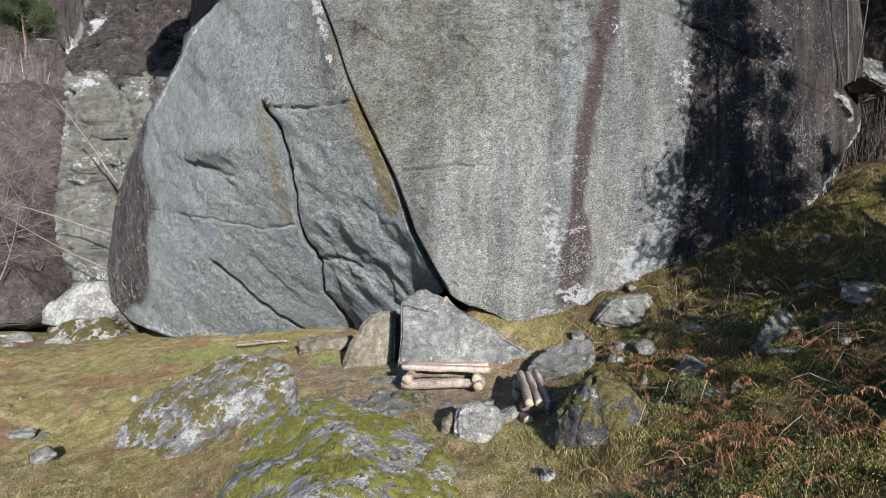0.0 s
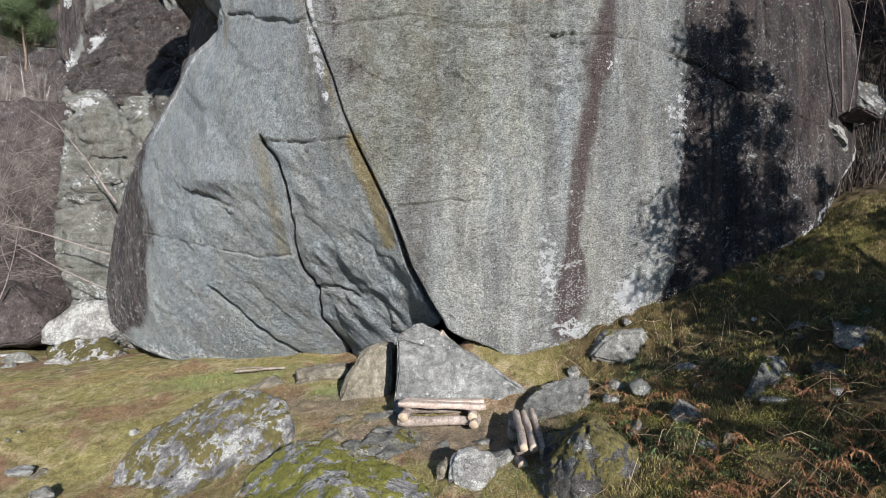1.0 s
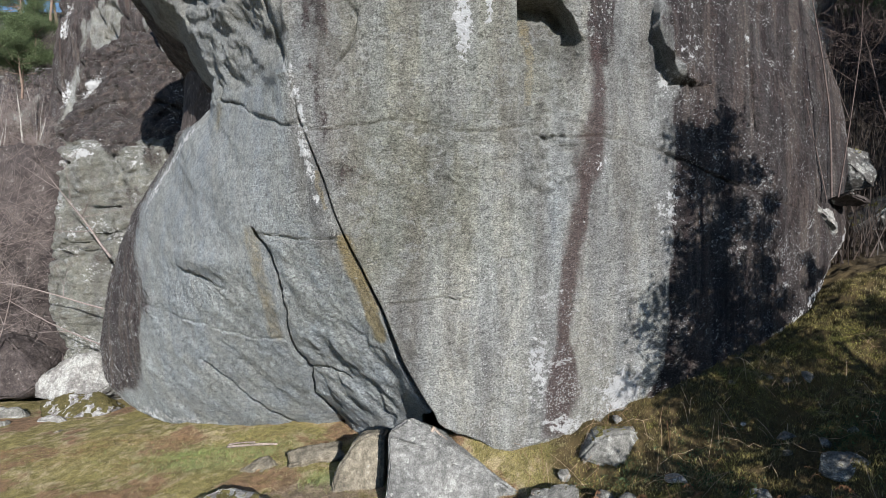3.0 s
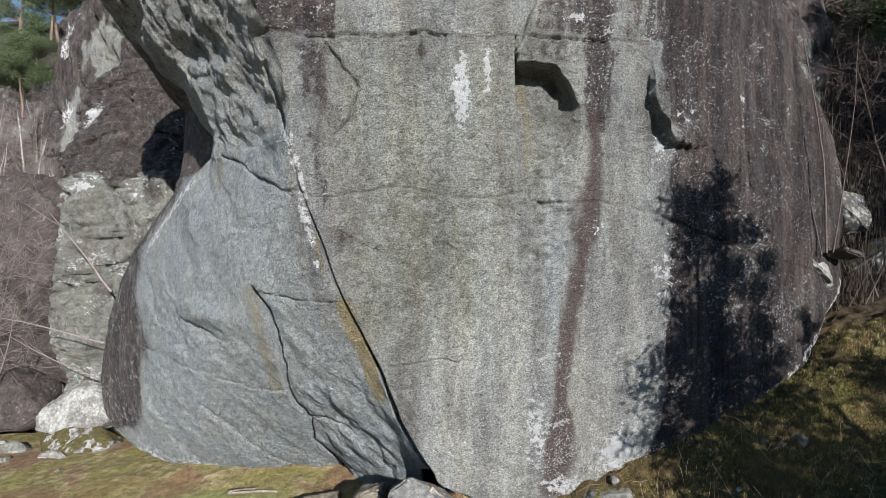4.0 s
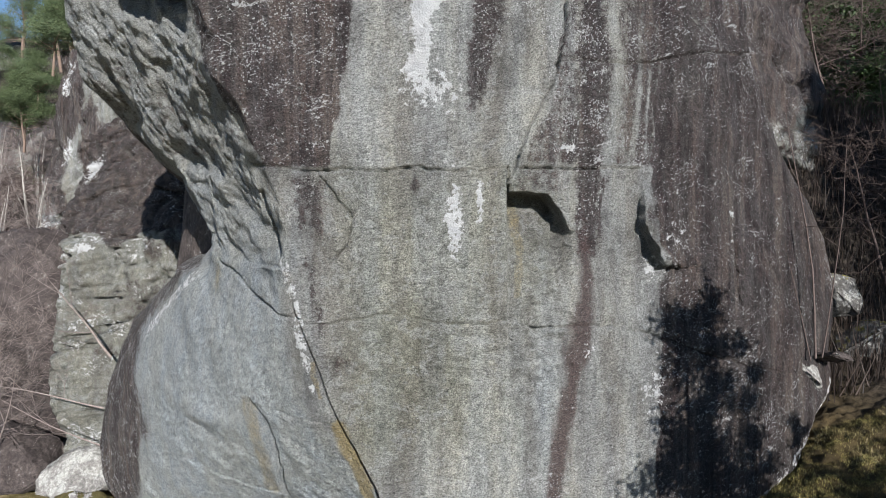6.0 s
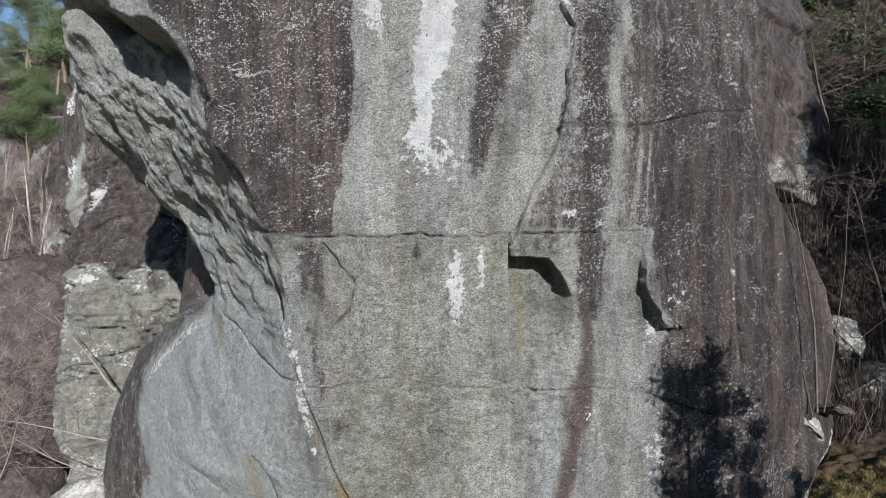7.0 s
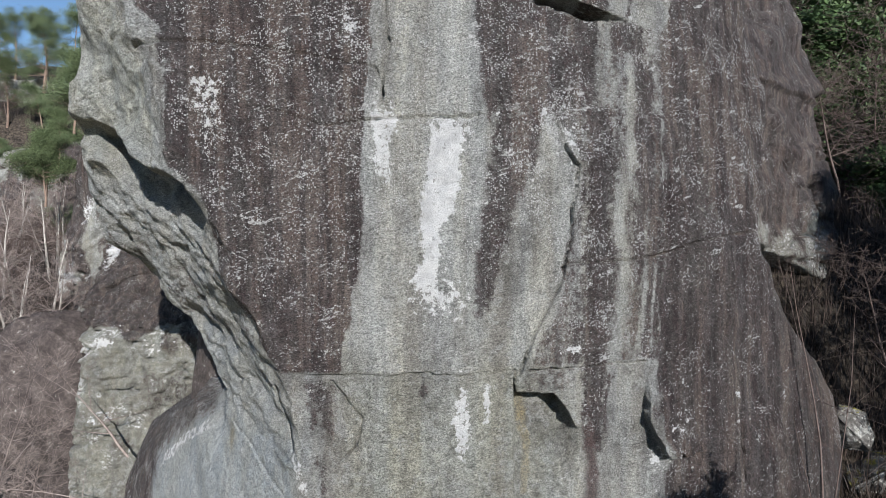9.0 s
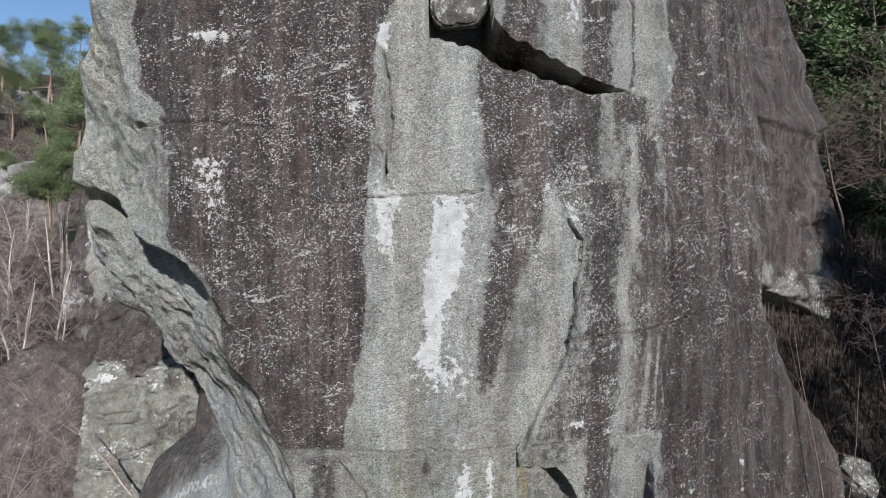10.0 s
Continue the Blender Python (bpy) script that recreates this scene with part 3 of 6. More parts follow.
    y = y - 0.35 * np.exp(-((x + 4.5) / 0.35) ** 2 - ((z - 10.55) / 0.3) ** 2)
    # swelling above the yellow strip and hollows on the lobe
    y = y + 0.10 * np.exp(-((x + 0.9) / 0.5) ** 2 - ((z - 6.3) / 0.5) ** 2)
    y = y - 0.20 * np.exp(-((x + 5.6) / 1.0) ** 2 - ((z - 4.9) / 0.35) ** 2)
    for line, deep, fade in UNDERCUTS:
        ze = hline(line)(x) + 0.06 * noise2(x / 0.25, z * 0, 48) + 0.025 * noise2(x / 0.08, z * 0, 49)
        y = y + deep * smooth(0.02, -0.03, z - ze) * np.exp(-np.clip(ze - z, 0, 9) / fade) * span(x, line[0][0], line[-1][0], 0.15)
    for line, width, deep in CRACKS:
        wob = 0.035 * noise2(x / 0.2, z / 0.2, 51) + 0.018 * noise2(x / 0.07, z / 0.07, 53)
        y = y + 1.45 * deep * (0.8 + 0.3 * noise2(x / 0.5, z / 0.5, 55)) * np.exp(-((dist_to(line, x + wob, z + wob)) / max(width, 0.028)) ** 2)
    # the rim turns back
    y = y + 0.16 * np.clip(vline(LEFT)(z) - x + 1.9, 0, 3) ** 2 * smooth(8.4, 7.0, z)
    d = np.maximum(vline(LEFT)(z) - x, x - vline(RIGHT)(z)) + 0.10 * fbm(x / 0.8, z / 0.8, 61, 3)
    d_toe = np.where(x > -0.2, hline(TOE)(x) - 0.12 * smooth(4, 2.5, x) - z, -9) + 0.05 * fbm(x / 0.5, z / 0.5, 65, 3)
    d = np.maximum(d, z - 21.7)
    q = np.maximum(np.clip(d + 0.45, 0, 9), np.clip(d_toe + 0.22, 0, 9))
    d = np.maximum(d, d_toe)
    return y + np.minimum(0.5 * q * q + 14 * np.clip(d, 0, 9), 11)


def blot(x, z, cx, cz, rx, rz):
    return np.exp(-(((x - cx) / rx) ** 2 + ((z - cz) / rz) ** 2))


def streak(x, z, line, half, soft=0.2):
    """A band along a line that runs upwards; half: its half width, at the bottom and at the top."""
    zs = [p[1] for p in line]
    lo, hi = min(zs), max(zs)
    wide = np.interp(z, [lo, hi], half)
    return smooth(soft, -soft, np.abs(x - vline(line)(z)) - wide) * span(z, lo, hi, 0.35)


def boulder_stains(x, z):
    cx = vline(CORNER)(z)
    side = smooth(0.0, 0.5, np.minimum(lobe_y(x, z), hang_y(x, z)) - main_y(x, z)) * np.where(z < 8.8, x < cx, 1)
    up = smooth(10.75, 10.95, z)
    wob = 0.15 * fbm(x / 0.5, z / 1.2, 71, 4)
    xw = x + wob
    # brown: the upper panel, the broad dark wing, and streaks between
    b_left = vline([(-3.0, 11.0), (-3.85, 12.0), (-4.3, 13.15), (-4.45, 14.26), (-4.85, 15.1), (-4.85, 17.5), (-5.42, 17.9), (-5.5, 21)])(z)
    b_right = vline([(-1.79, 10.9), (-1.61, 12), (-1.37, 13.7), (-1.26, 15.35), (-1.21, 17.0), (-1.05, 18.7), (-0.7, 19.8), (-0.5, 21)])(z)
    brown = 0.80 * up * smooth(-0.08, 0.1, xw - b_left) * smooth(0.08, -0.08, xw - b_right)
    wing = vline([(4.3, 1.5), (4.75, 2.8), (4.99, 4), (5.03, 5.2), (5.04, 7.5), (5.15, 8.7), (4.7, 9.9), (5.05, 11.7), (4.98, 13.4), (5.06, 15.4), (5.25, 17.9), (5.2, 21)])(z)
    brown = np.maximum(brown, 0.95 * smooth(-0.1, 0.16, xw - wing))
    brown = np.maximum(brown, 0.66 * streak(xw, z, [(0.95, 11.9), (1.15, 13), (1.4, 14.2), (1.75, 15.5), (1.85, 16.5), (1.85, 18.6)], (0.2, 0.75)))
    brown = np.maximum(brown, 0.74 * streak(xw, z, [(3.45, 9.0), (3.45, 10.7), (3.5, 12), (3.5, 13), (3.6, 14.8), (3.55, 16.5)], (0.35, 0.36)))
    brown = np.maximum(brown, (0.60 + 0.12 * fbm(x / 0.5, z / 1.6, 73, 3)) * smooth(0.0, 0.12, xw - vline(PLATE)(z)) * smooth(5.15, 5.0, xw) * span(z, 10.95, 16.3, 0.1))
    brown = np.maximum(brown, 0.74 * streak(xw, z, [(4.4, 11), (4.62, 12.4), (4.45, 13.4), (4.6, 14.8), (4.65, 17.5)], (0.2, 0.28)))
    brown = np.maximum(brown, 0.62 * streak(xw, z, [(3.8, 10.0), (3.9, 11.2)], (0.12, 0.1)))
    brown = np.maximum(brown, 0.72 * streak(xw, z, [(1.85, 18.7), (1.9, 23)], (0.4, 0.4)))
    brown = np.maximum(brown, 0.74 * streak(xw, z, [(3.4, 18.2), (3.4, 23)], (0.42, 0.45)))
    top_right = smooth(15.6, 16.4, z) * smooth(18.4, 18.1, z - 0.35 * np.clip(3 - xw, 0, 2))
    brown = np.maximum(brown, 0.70 * top_right * smooth(0.75, 1.1, xw) * (1 - 0.5 * span(xw, 3.5, 3.95, 0.15)) * (1 - 0.4 * span(xw, 4.65, 5.05, 0.12)))
    brown = np.maximum(brown, 0.6 * smooth(18.1, 18.4, z) * span(xw, 4.2, 4.35, 0.05))
    # smudges and darker patches below the ledge and on the overhanging side
    brown = np.maximum(brown, 0.60 * streak(xw, z, [(-2.15, 9.4), (-2.2, 10.8)], (0.15, 0.36)))
    brown = np.maximum(brown, 0.62 * blot(x, z, -0.12, 10.5, 0.16, 0.34) + 0.50 * blot(x, z, -1.6, 6.9, 0.7, 0.4))
    brown = np.maximum(brown, 0.54 * streak(xw, z, [(-1.95, 7.4), (-2.12, 9.2)], (0.2, 0.12)))
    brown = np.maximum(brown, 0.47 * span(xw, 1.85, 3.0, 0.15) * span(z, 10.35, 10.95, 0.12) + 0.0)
    brown = np.maximum(brown, 0.80 * streak(xw, z, [(3.68, 9.2), (3.80, 10.0), (3.86, 10.85)], (0.05, 0.08), 0.1))
    brown = np.maximum(brown, (0.37 + 0.12 * fbm(x / 0.5, z / 0.8, 75, 3)) * side * span(z, 11.0, 14.0, 0.6))
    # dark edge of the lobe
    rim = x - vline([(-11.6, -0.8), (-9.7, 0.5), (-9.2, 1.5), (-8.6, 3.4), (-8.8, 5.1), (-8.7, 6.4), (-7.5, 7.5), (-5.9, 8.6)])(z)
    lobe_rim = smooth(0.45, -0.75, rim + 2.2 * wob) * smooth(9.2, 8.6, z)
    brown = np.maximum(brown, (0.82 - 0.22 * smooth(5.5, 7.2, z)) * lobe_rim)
    pale_gap = streak(xw, z, [(4.0, 10.9), (4.05, 12), (3.98, 13.5), (4.18, 14.8), (4.25, 17.5)], (0.12, 0.12))
    brown = brown * (1 - 0.8 * pale_gap)
    thin = streak(xw, z, [(4.33, 11.0), (4.41, 12.1), (4.6, 13.0)], (0.05, 0.05), 0.1) + streak(xw, z, [(4.72, 11.2), (4.85, 12.4), (4.82, 13.0)], (0.04, 0.05), 0.1)
    brown = brown * (1 - 0.75 * np.clip(thin, 0, 1))
    brown = brown * (1 - 0.30 * streak(xw, z, [(6.1, 8), (6.2, 14), (6.3, 18)], (0.12, 0.2)) - 0.25 * streak(xw, z, [(6.9, 8), (6.9, 18)], (0.1, 0.15)))
    # the red-brown water streak
    red = 0.82 * streak(xw, z, [(2.65, 1.3), (2.72, 2.2), (2.82, 3.4), (2.88, 4.4), (3.0, 5.4), (3.13, 6.4), (3.2, 7.5), (3.33, 8.6), (3.33, 9.8)], (0.3, 0.16))
    red = red + 0.35 * streak(xw, z, [(4.3, 1.6), (4.2, 4.5)], (0.15, 0.1))
    ochre = 0.85 * inside_strip(x, z, [(-1.72, 5.5), (-1.6, 4.98), (-1.42, 4.65), (-1.28, 4.16), (-1.1, 3.45)], 0.17)
    ochre = ochre + 0.50 * inside_strip(x, z, [(-4.05, 5.6), (-3.98, 5.0), (-3.85, 4.2), (-3.85, 3.2)], 0.22)
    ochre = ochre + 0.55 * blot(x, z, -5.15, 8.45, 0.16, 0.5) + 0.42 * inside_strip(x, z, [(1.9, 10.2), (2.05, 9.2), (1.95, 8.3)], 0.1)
    ochre = ochre + 0.5 * inside_strip(x, z, [(-2.05, 6.2), (-2.25, 6.9)], 0.05)
    # pale washes
    pale = 0.85 * streak(xw, z, [(3.55, 1.7), (3.42, 4.3), (3.5, 5.8), (3.65, 7.5), (3.75, 9.8)], (0.28, 0.22))
    pale = np.maximum(pale, 0.75 * up * span(xw, -1.3, 0.9, 0.3) * (1 - 0.4 * span(x, -0.35, 0.0, 0.2)))
    pale = np.maximum(pale, 0.70 * streak(xw, z, [(1.8, 11.1), (2.15, 12), (2.55, 13), (2.75, 14.5), (2.45, 15.9)], (0.4, 0.25)))
    pale = np.maximum(pale, 0.8 * streak(xw, z, [(4.5, 2), (4.6, 5), (4.75, 7.4), (4.9, 8.8)], (0.3, 0.2)))
    pale = np.maximum(pale, 0.95 * (1 - side) * span(z, 1.0, 5.4, 0.8) * span(x, -0.2, 2.8, 0.5))
    pale = np.maximum(pale, 0.4 * (1 - side) * span(x, -1.6, 2.0, 0.6) * span(z, 8.0, 10.6, 0.5))
    pale = np.maximum(pale, pale_gap * 0.7)
    pale = np.maximum(pale, 0.65 * (1 - side) * span(x, 0.9, 4.9, 0.5) * span(z, 1.5, 8.5, 1.0))
    # the underside's shade, painted in as dark brown along its turned-away strip
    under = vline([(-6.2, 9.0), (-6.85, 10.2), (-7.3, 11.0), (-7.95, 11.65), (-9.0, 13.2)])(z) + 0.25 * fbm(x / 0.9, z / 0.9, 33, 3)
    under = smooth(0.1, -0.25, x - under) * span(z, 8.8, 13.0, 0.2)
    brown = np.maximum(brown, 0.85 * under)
    pale = np.maximum(pale, 0.35 * side * smooth(14.6, 15.6, z) * (1 - under))
    # white crusts
    white = 0.78 * blot(x, z, 0.68, 9.8, 0.2, 0.9) + 0.74 * blot(x, z, 1.18, 10.25, 0.09, 0.6)
    white = white + 0.78 * streak(xw, z, [(-0.2, 12.7), (-0.02, 13.6), (0.2, 14.6), (0.45, 15.95)], (0.2, 0.36), 0.14)
    white = white + 0.55 * blot(x, z, 0.2, 12.4, 0.7, 0.6) + 0.72 * streak(xw, z, [(-0.95, 14.6), (-0.85, 16.2)], (0.1, 0.24), 0.14)
    white = white + 0.30 * streak(xw, z, [(-4.05, 13.8), (-4.2, 15.0), (-4.35, 16.6)], (0.14, 0.22), 0.3) + 0.7 * blot(x, z, -4.2, 18.95, 0.4, 0.16)
    white = white + 0.58 * blot(x, z, -1.5, 17.7, 0.2, 0.5) + 0.8 * blot(x, z, -0.95, 19.1, 0.14, 0.4)
    white = white + 0.62 * blot(x, z, 2.25, 2.9, 0.25, 0.9) + 0.58 * blot(x, z, 2.9, 1.6, 0.7, 0.3) + 0.70 * blot(x, z, 4.1, 2.3, 0.6, 0.7)
    white = white + 0.5 * blot(x, z, 5.0, 6.2, 0.35, 0.8) + 0.55 * blot(x, z, 3.5, 7.1, 0.16, 0.25) + 0.5 * blot(x, z, 4.9, 8.8, 0.3, 0.3)
    white = white + 0.5 * inside_strip(x, z, [(-2.25, 6.4), (-2.42, 7.2), (-2.55, 8.2), (-2.75, 9.0)], 0.10)
    white = white + 0.28 * lobe_rim * smooth(2.8, 0.8, z) + 0.5 * smooth(0.35, 0.1, np.abs(rim)) * smooth(5.5, 7.0, z) * smooth(8.8, 8.3, z)
    white = white + 0.5 * smooth(0.4, 0.1, z - hline(TOE)(x)) * smooth(7.2, 8.0, x) + 0.45 * smooth(0.8, 0.2, z + 0.75) * smooth(-4, -7, x)
    white = white + 0.55 * streak(xw, z, [(7.0, 9.2), (7.0, 10.2)], (0.06, 0.08)) + 0.5 * streak(xw, z, [(8.6, 9.4), (8.5, 10.6)], (0.08, 0.08))
    white = white + 0.35 * blot(x, z, 2.9, 15.7, 0.25, 0.7) + 0.52 * blot(x, z, 2.9, 20, 0.25, 0.8)
    white = white + 0.34 * blot(x, z, -4.2, 16.6, 0.6, 0.7)
    white = white + 0.5 * blot(x, z, 3.0, 11.3, 0.4, 0.16) + 0.5 * blot(x, z, 3.3, 12.65, 0.14, 0.12) + 0.2 * blot(x, z, 2.85, 15.3, 0.2, 0.6) + 0.38 * blot(x, z, 5.5, 9.5, 0.4, 0.5)
    # how thickly the spots stand
    dots = 0.11 + 0.13 * brown + 0.22 * smooth(11, 14, z) + 0.25 * blot(x, z, 1.6, 16, 1.4, 2.0) + 0.16 * blot(x, z, -2.5, 16.5, 2.5, 3) + 0.36 * blot(x, z, 3.6, 11.8, 1.0, 1.8)
    dots = dots + 0.25 * blot(x, z, 5.6, 8.0, 1.0, 1.6) + 0.45 * blot(x, z, 2.0, 2.0, 1.4, 1.2) + 0.38 * blot(x, z, 4.0, 3.0, 0.9, 1.5)
    dots = dots + 0.14 * (1 - side) * span(x, 0.5, 4.9, 0.5) * span(z, 1.0, 8.5, 1.0) + 0.3 * lobe_rim - 0.04 * smooth(5.0, 5.6, x) * smooth(8.5, 10, z) + 0.25 * blot(x, z, 8.0, 5.4, 1.0, 0.9) + 0.3 * blot(x, z, 2.6, 16.4, 0.5, 1.0) - 0.16 * side * smooth(9.2, 8.2, z) + 0.12 * fbm(x / 1.2, z / 1.2, 81, 2)
    blue = 0.85 * side * smooth(9.6, 8.6, z) * (1 - lobe_rim) + 0.55 * blot(x, z, 1.7, 6.0, 1.2, 1.6) + 0.6 * blot(x, z, 1.9, 1.9, 1.0, 0.9) + 0.30 * side * smooth(8.6, 9.6, z)
    olive = 0.75 * (1 - side) * span(z, 4.6, 10.8, 0.8) * span(x, -1.6, 2.2, 0.5) + 0.6 * side * smooth(14.6, 16.0, z)
    blue = blue + 0.6 * blot(x, z, 2.6, 6.2, 0.45, 1.1)
    olive = np.maximum(olive, 0.75 * blot(x, z, 2.4, 8.9, 0.6, 1.5))
    return (brown, red, ochre), (pale, white, dots), (blue, olive, side)


def inside_strip(x, z, line, half):
    return smooth(half * 1.6, half * 0.5, dist_to(line, x + 0.06 * noise2(x / 0.15, z / 0.3, 91), z))


def build_boulder():
    step = 0.029
    xs = np.arange(-14.2, 12.4, step)
    zs = np.arange(-1.6, 22.2, step)
    X, Z = np.meshgrid(xs, zs)
    Y = boulder_depth(X, Z)
    me = grid_mesh("boulder", X, Y, Z)
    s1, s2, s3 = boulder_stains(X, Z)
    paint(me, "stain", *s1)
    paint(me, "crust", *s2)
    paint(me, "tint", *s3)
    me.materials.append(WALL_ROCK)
    ob = tagged(new("boulder", me), "huge overhanging grey granite boulder streaked dark brown with white lichen", "boulder")
    # the far side, never in view: a plain rounded back
    bm = bmesh.new()
    bmesh.ops.create_icosphere(bm, subdivisions=4, radius=1)
    for v in bm.verts:
        d = v.co.copy()
        n = 1 + 0.06 * noise.fractal(d * 2, 1.0, 2.0, 3)
        v.co = Vector((-1.4 + 8.2 * d.x * n, 20.5 + 5.2 * d.y * n, 8.2 + 10.6 * d.z * n))
    back = bpy.data.meshes.new("back")
    bm.to_mesh(back)
    bm.free()
    back.materials.append(BROWN_ROCK)
    part("back", back, ob, "brown lichen-covered far side of the rock")
    return ob


build_boulder()


# ---- ground ----
def ground_z(x, y):
    x, y = np.asarray(x, float), np.asarray(y, float)
    right = np.log1p(np.exp(np.clip((x - 1.2) * 2.2, -30, 30))) / 2.2
    left = np.log1p(np.exp(np.clip((-x - 1.5) * 2.0, -30, 30))) / 2.0
    z = 0.37 * np.minimum(right, 14) - 0.085 * np.minimum(left, 14) - 0.5 * smooth(-2.4, -4.6, x) * smooth(11.2, 9.2, y) * smooth(-11, -8, x)
    z = z - 0.09 * np.clip(y - 14, 0, 9) * smooth(-6, -12, x)
    z = z + 0.74 * smooth(9.5, 11.0, y) * smooth(-0.8, 0.9, x) * smooth(30, 14, y) + 0.5 * blot(x, y, 0.6, 11.5, 0.9, 0.6)
    # the wooded slope behind
    hill = 8 * smooth(23.5, 30, y) + 4 * smooth(32, 46, y) + 22 * smooth(57, 76, y) + 12 * smooth(80, 100, y)
    z = z + hill * smooth(4, -10, x)
    z = z + smooth(4, 12, x) * (9 * smooth(15, 24, y) + 24 * smooth(23, 60, y) + 10 * smooth(60, 100, y)) + 10 * smooth(30, 60, y) * smooth(-10, 4, x)
    near = smooth(40, 10, np.hypot(x, y - 8))
    z = z + near * (0.07 * fbm(x / 1.3, y / 1.3, 101, 4) + 0.03 * fbm(x / 0.3, y / 0.3, 105, 3) * (1 + 1.2 * smooth(2, 5, x)) + 0.13 * np.abs(fbm(x / 0.55, y / 0.55, 107, 3)) * smooth(1.8, 3.2, x) * smooth(13, 11, x))
    z = z + smooth(20, 40, np.hypot(x, y)) * 1.2 * fbm(x / 9, y / 9, 111, 4)
    return z


def axis(fine_a, fine_b, step, far_a, far_b):
    mid = np.arange(fine_a, fine_b, step)
    grow = np.cumsum(step * 1.12 ** np.arange(1, 70))
    lo = (fine_a - grow)[(fine_a - grow) > far_a][::-1]
    hi = (mid[-1] + grow)[(mid[-1] + grow) < far_b]
    return np.concatenate([[far_a], lo, mid, hi, [far_b]])


def build_ground():
    xs, ys = axis(-13, 12, 0.05, -900, 900), axis(3.5, 16, 0.05, -900, 900)
    X, Y = np.meshgrid(xs, ys)
    me = grid_mesh("ground", X, Y, ground_z(X, Y))
    path = blot(X, Y, 0.2, 9.2, 2.6, 0.9) + 0.8 * blot(X, Y, -2.5, 11.2, 1.6, 1.0) + 0.5 * blot(X, Y, -7, 13.4, 2.5, 0.7) + 0.2 * blot(X, Y, 1.5, 10.6, 1.2, 0.6) + 0.5 * blot(X, Y, -7, 8.2, 2.5, 0.9)
    green = 0.95 * blot(X, Y, -5.8, 13.7, 2.2, 0.9) + 0.6 * blot(X, Y, -2.6, 11.9, 0.6, 0.5)
    heath = smooth(1.6, 3.2, X)
    paint(me, "cover", path, green, heath)
    wood = np.maximum(smooth(19, 26, Y), smooth(10, 14, X))
    paint(me, "wood", wood, wood, wood)
    me.materials.append(TURF)
    return tagged(new("ground", me), "mossy turf with dead grass and brown bracken", "ground", kind="structure")


build_ground()


# ---- loose rocks ----
def hump_mesh(name, size, seed, mat, planes=9, rough=0.05, sub=4, cuts=()):
    """A worn hump: a ball cut by planes. size: half lengths; cuts: (normal, offset) in units of the half lengths."""
    rnd = random.Random(seed)
    cut = [(Vector(n).normalized(), o) for n, o in cuts]
    for _ in range(planes):
        n = Vector((rnd.gauss(0, 1), rnd.gauss(0, 1), rnd.gauss(0, 0.8))).normalized()
        cut.append((n, rnd.uniform(0.68, 0.95)))
    bm = bmesh.new()
    bmesh.ops.create_icosphere(bm, subdivisions=sub, radius=1)
    off = Vector((seed * 3.7, seed * 1.9, seed * 0.7))
    for v in bm.verts:
        d = v.co.normalized()
        r = 1.0
        for n, o in cut:
            c = n.dot(d)
            if c > 1e-3:
                r = min(r, o / c)
        p = d * r
        r += rough * (noise.fractal(p * 2.2 + off, 0.9, 2.1, 6)) + rough * 0.3 * noise.noise(p * 14 + off)
        p = d * r
        v.co = (p.x * size[0], p.y * size[1], p.z * size[2])
    me = bpy.data.meshes.new(name)
    bm.to_mesh(me)
    bm.free()
    for p in me.polygons:
        p.use_smooth = True
    me.materials.append(mat)
    return me


def hull_mesh(name, corners, seed, mat, rough=0.04, worn=0.05, grain=0.09, cuts=5):
    """A block whose corners are given, with uneven faces and worn edges."""
    bm = bmesh.new()
    for c in corners:
        bm.verts.new(c)
    bmesh.ops.convex_hull(bm, input=bm.verts[:])
    loose = [v for v in bm.verts if not v.link_faces]
    bmesh.ops.delete(bm, geom=loose, context="VERTS")
    bmesh.ops.bevel(bm, geom=bm.edges[:], offset=worn, segments=2, affect="EDGES", clamp_overlap=True)
    bmesh.ops.triangulate(bm, faces=bm.faces[:])
    for _ in range(cuts):
        long = [e for e in bm.edges if e.calc_length() > grain]
        if not long:
            break
        bmesh.ops.subdivide_edges(bm, edges=long, cuts=1)
        bmesh.ops.triangulate(bm, faces=[f for f in bm.faces if len(f.verts) > 3])
    bm.normal_update()
    off = Vector((seed * 2.3, seed, 0))
    size = max(max(v.co[k] for v in bm.verts) - min(v.co[k] for v in bm.verts) for k in range(3))
    moves = [v.normal * rough * (noise.fractal(v.co * (2.6 / size) + off, 0.8, 2.1, 6) - 0.2) for v in bm.verts]
    for v, d in zip(bm.verts, moves):
        v.co += d
    me = bpy.data.meshes.new(name)
    bm.to_mesh(me)
    bm.free()
    for p in me.polygons:
        p.use_smooth = True
    me.materials.append(mat)
    return me


def hull_rock(name, corners, seed, mat, label, rough=0.05, grain=0.09, cuts=5):
    return tagged(new(name, hull_mesh(name, corners, seed, mat, rough, 0.05, grain, cuts)), label, "rock")


def rock_mesh(name, size, seed, mat, planes=8, **kw):
    """An angular stone of these half lengths."""
    rnd = random.Random(seed)
    corners = []
    for _ in range(planes + 7):
        d = Vector((rnd.gauss(0, 1), rnd.gauss(0, 1), rnd.gauss(0, 1))).normalized() * rnd.uniform(0.9, 1.12)
        corners.append((d.x * size[0], d.y * size[1], d.z * size[2]))
    big = max(size)
    return hull_mesh(name, corners, seed, mat, 0.10 * big, 0.07 * big, max(0.05, 0.11 * big), 4 if big > 0.2 else 1)


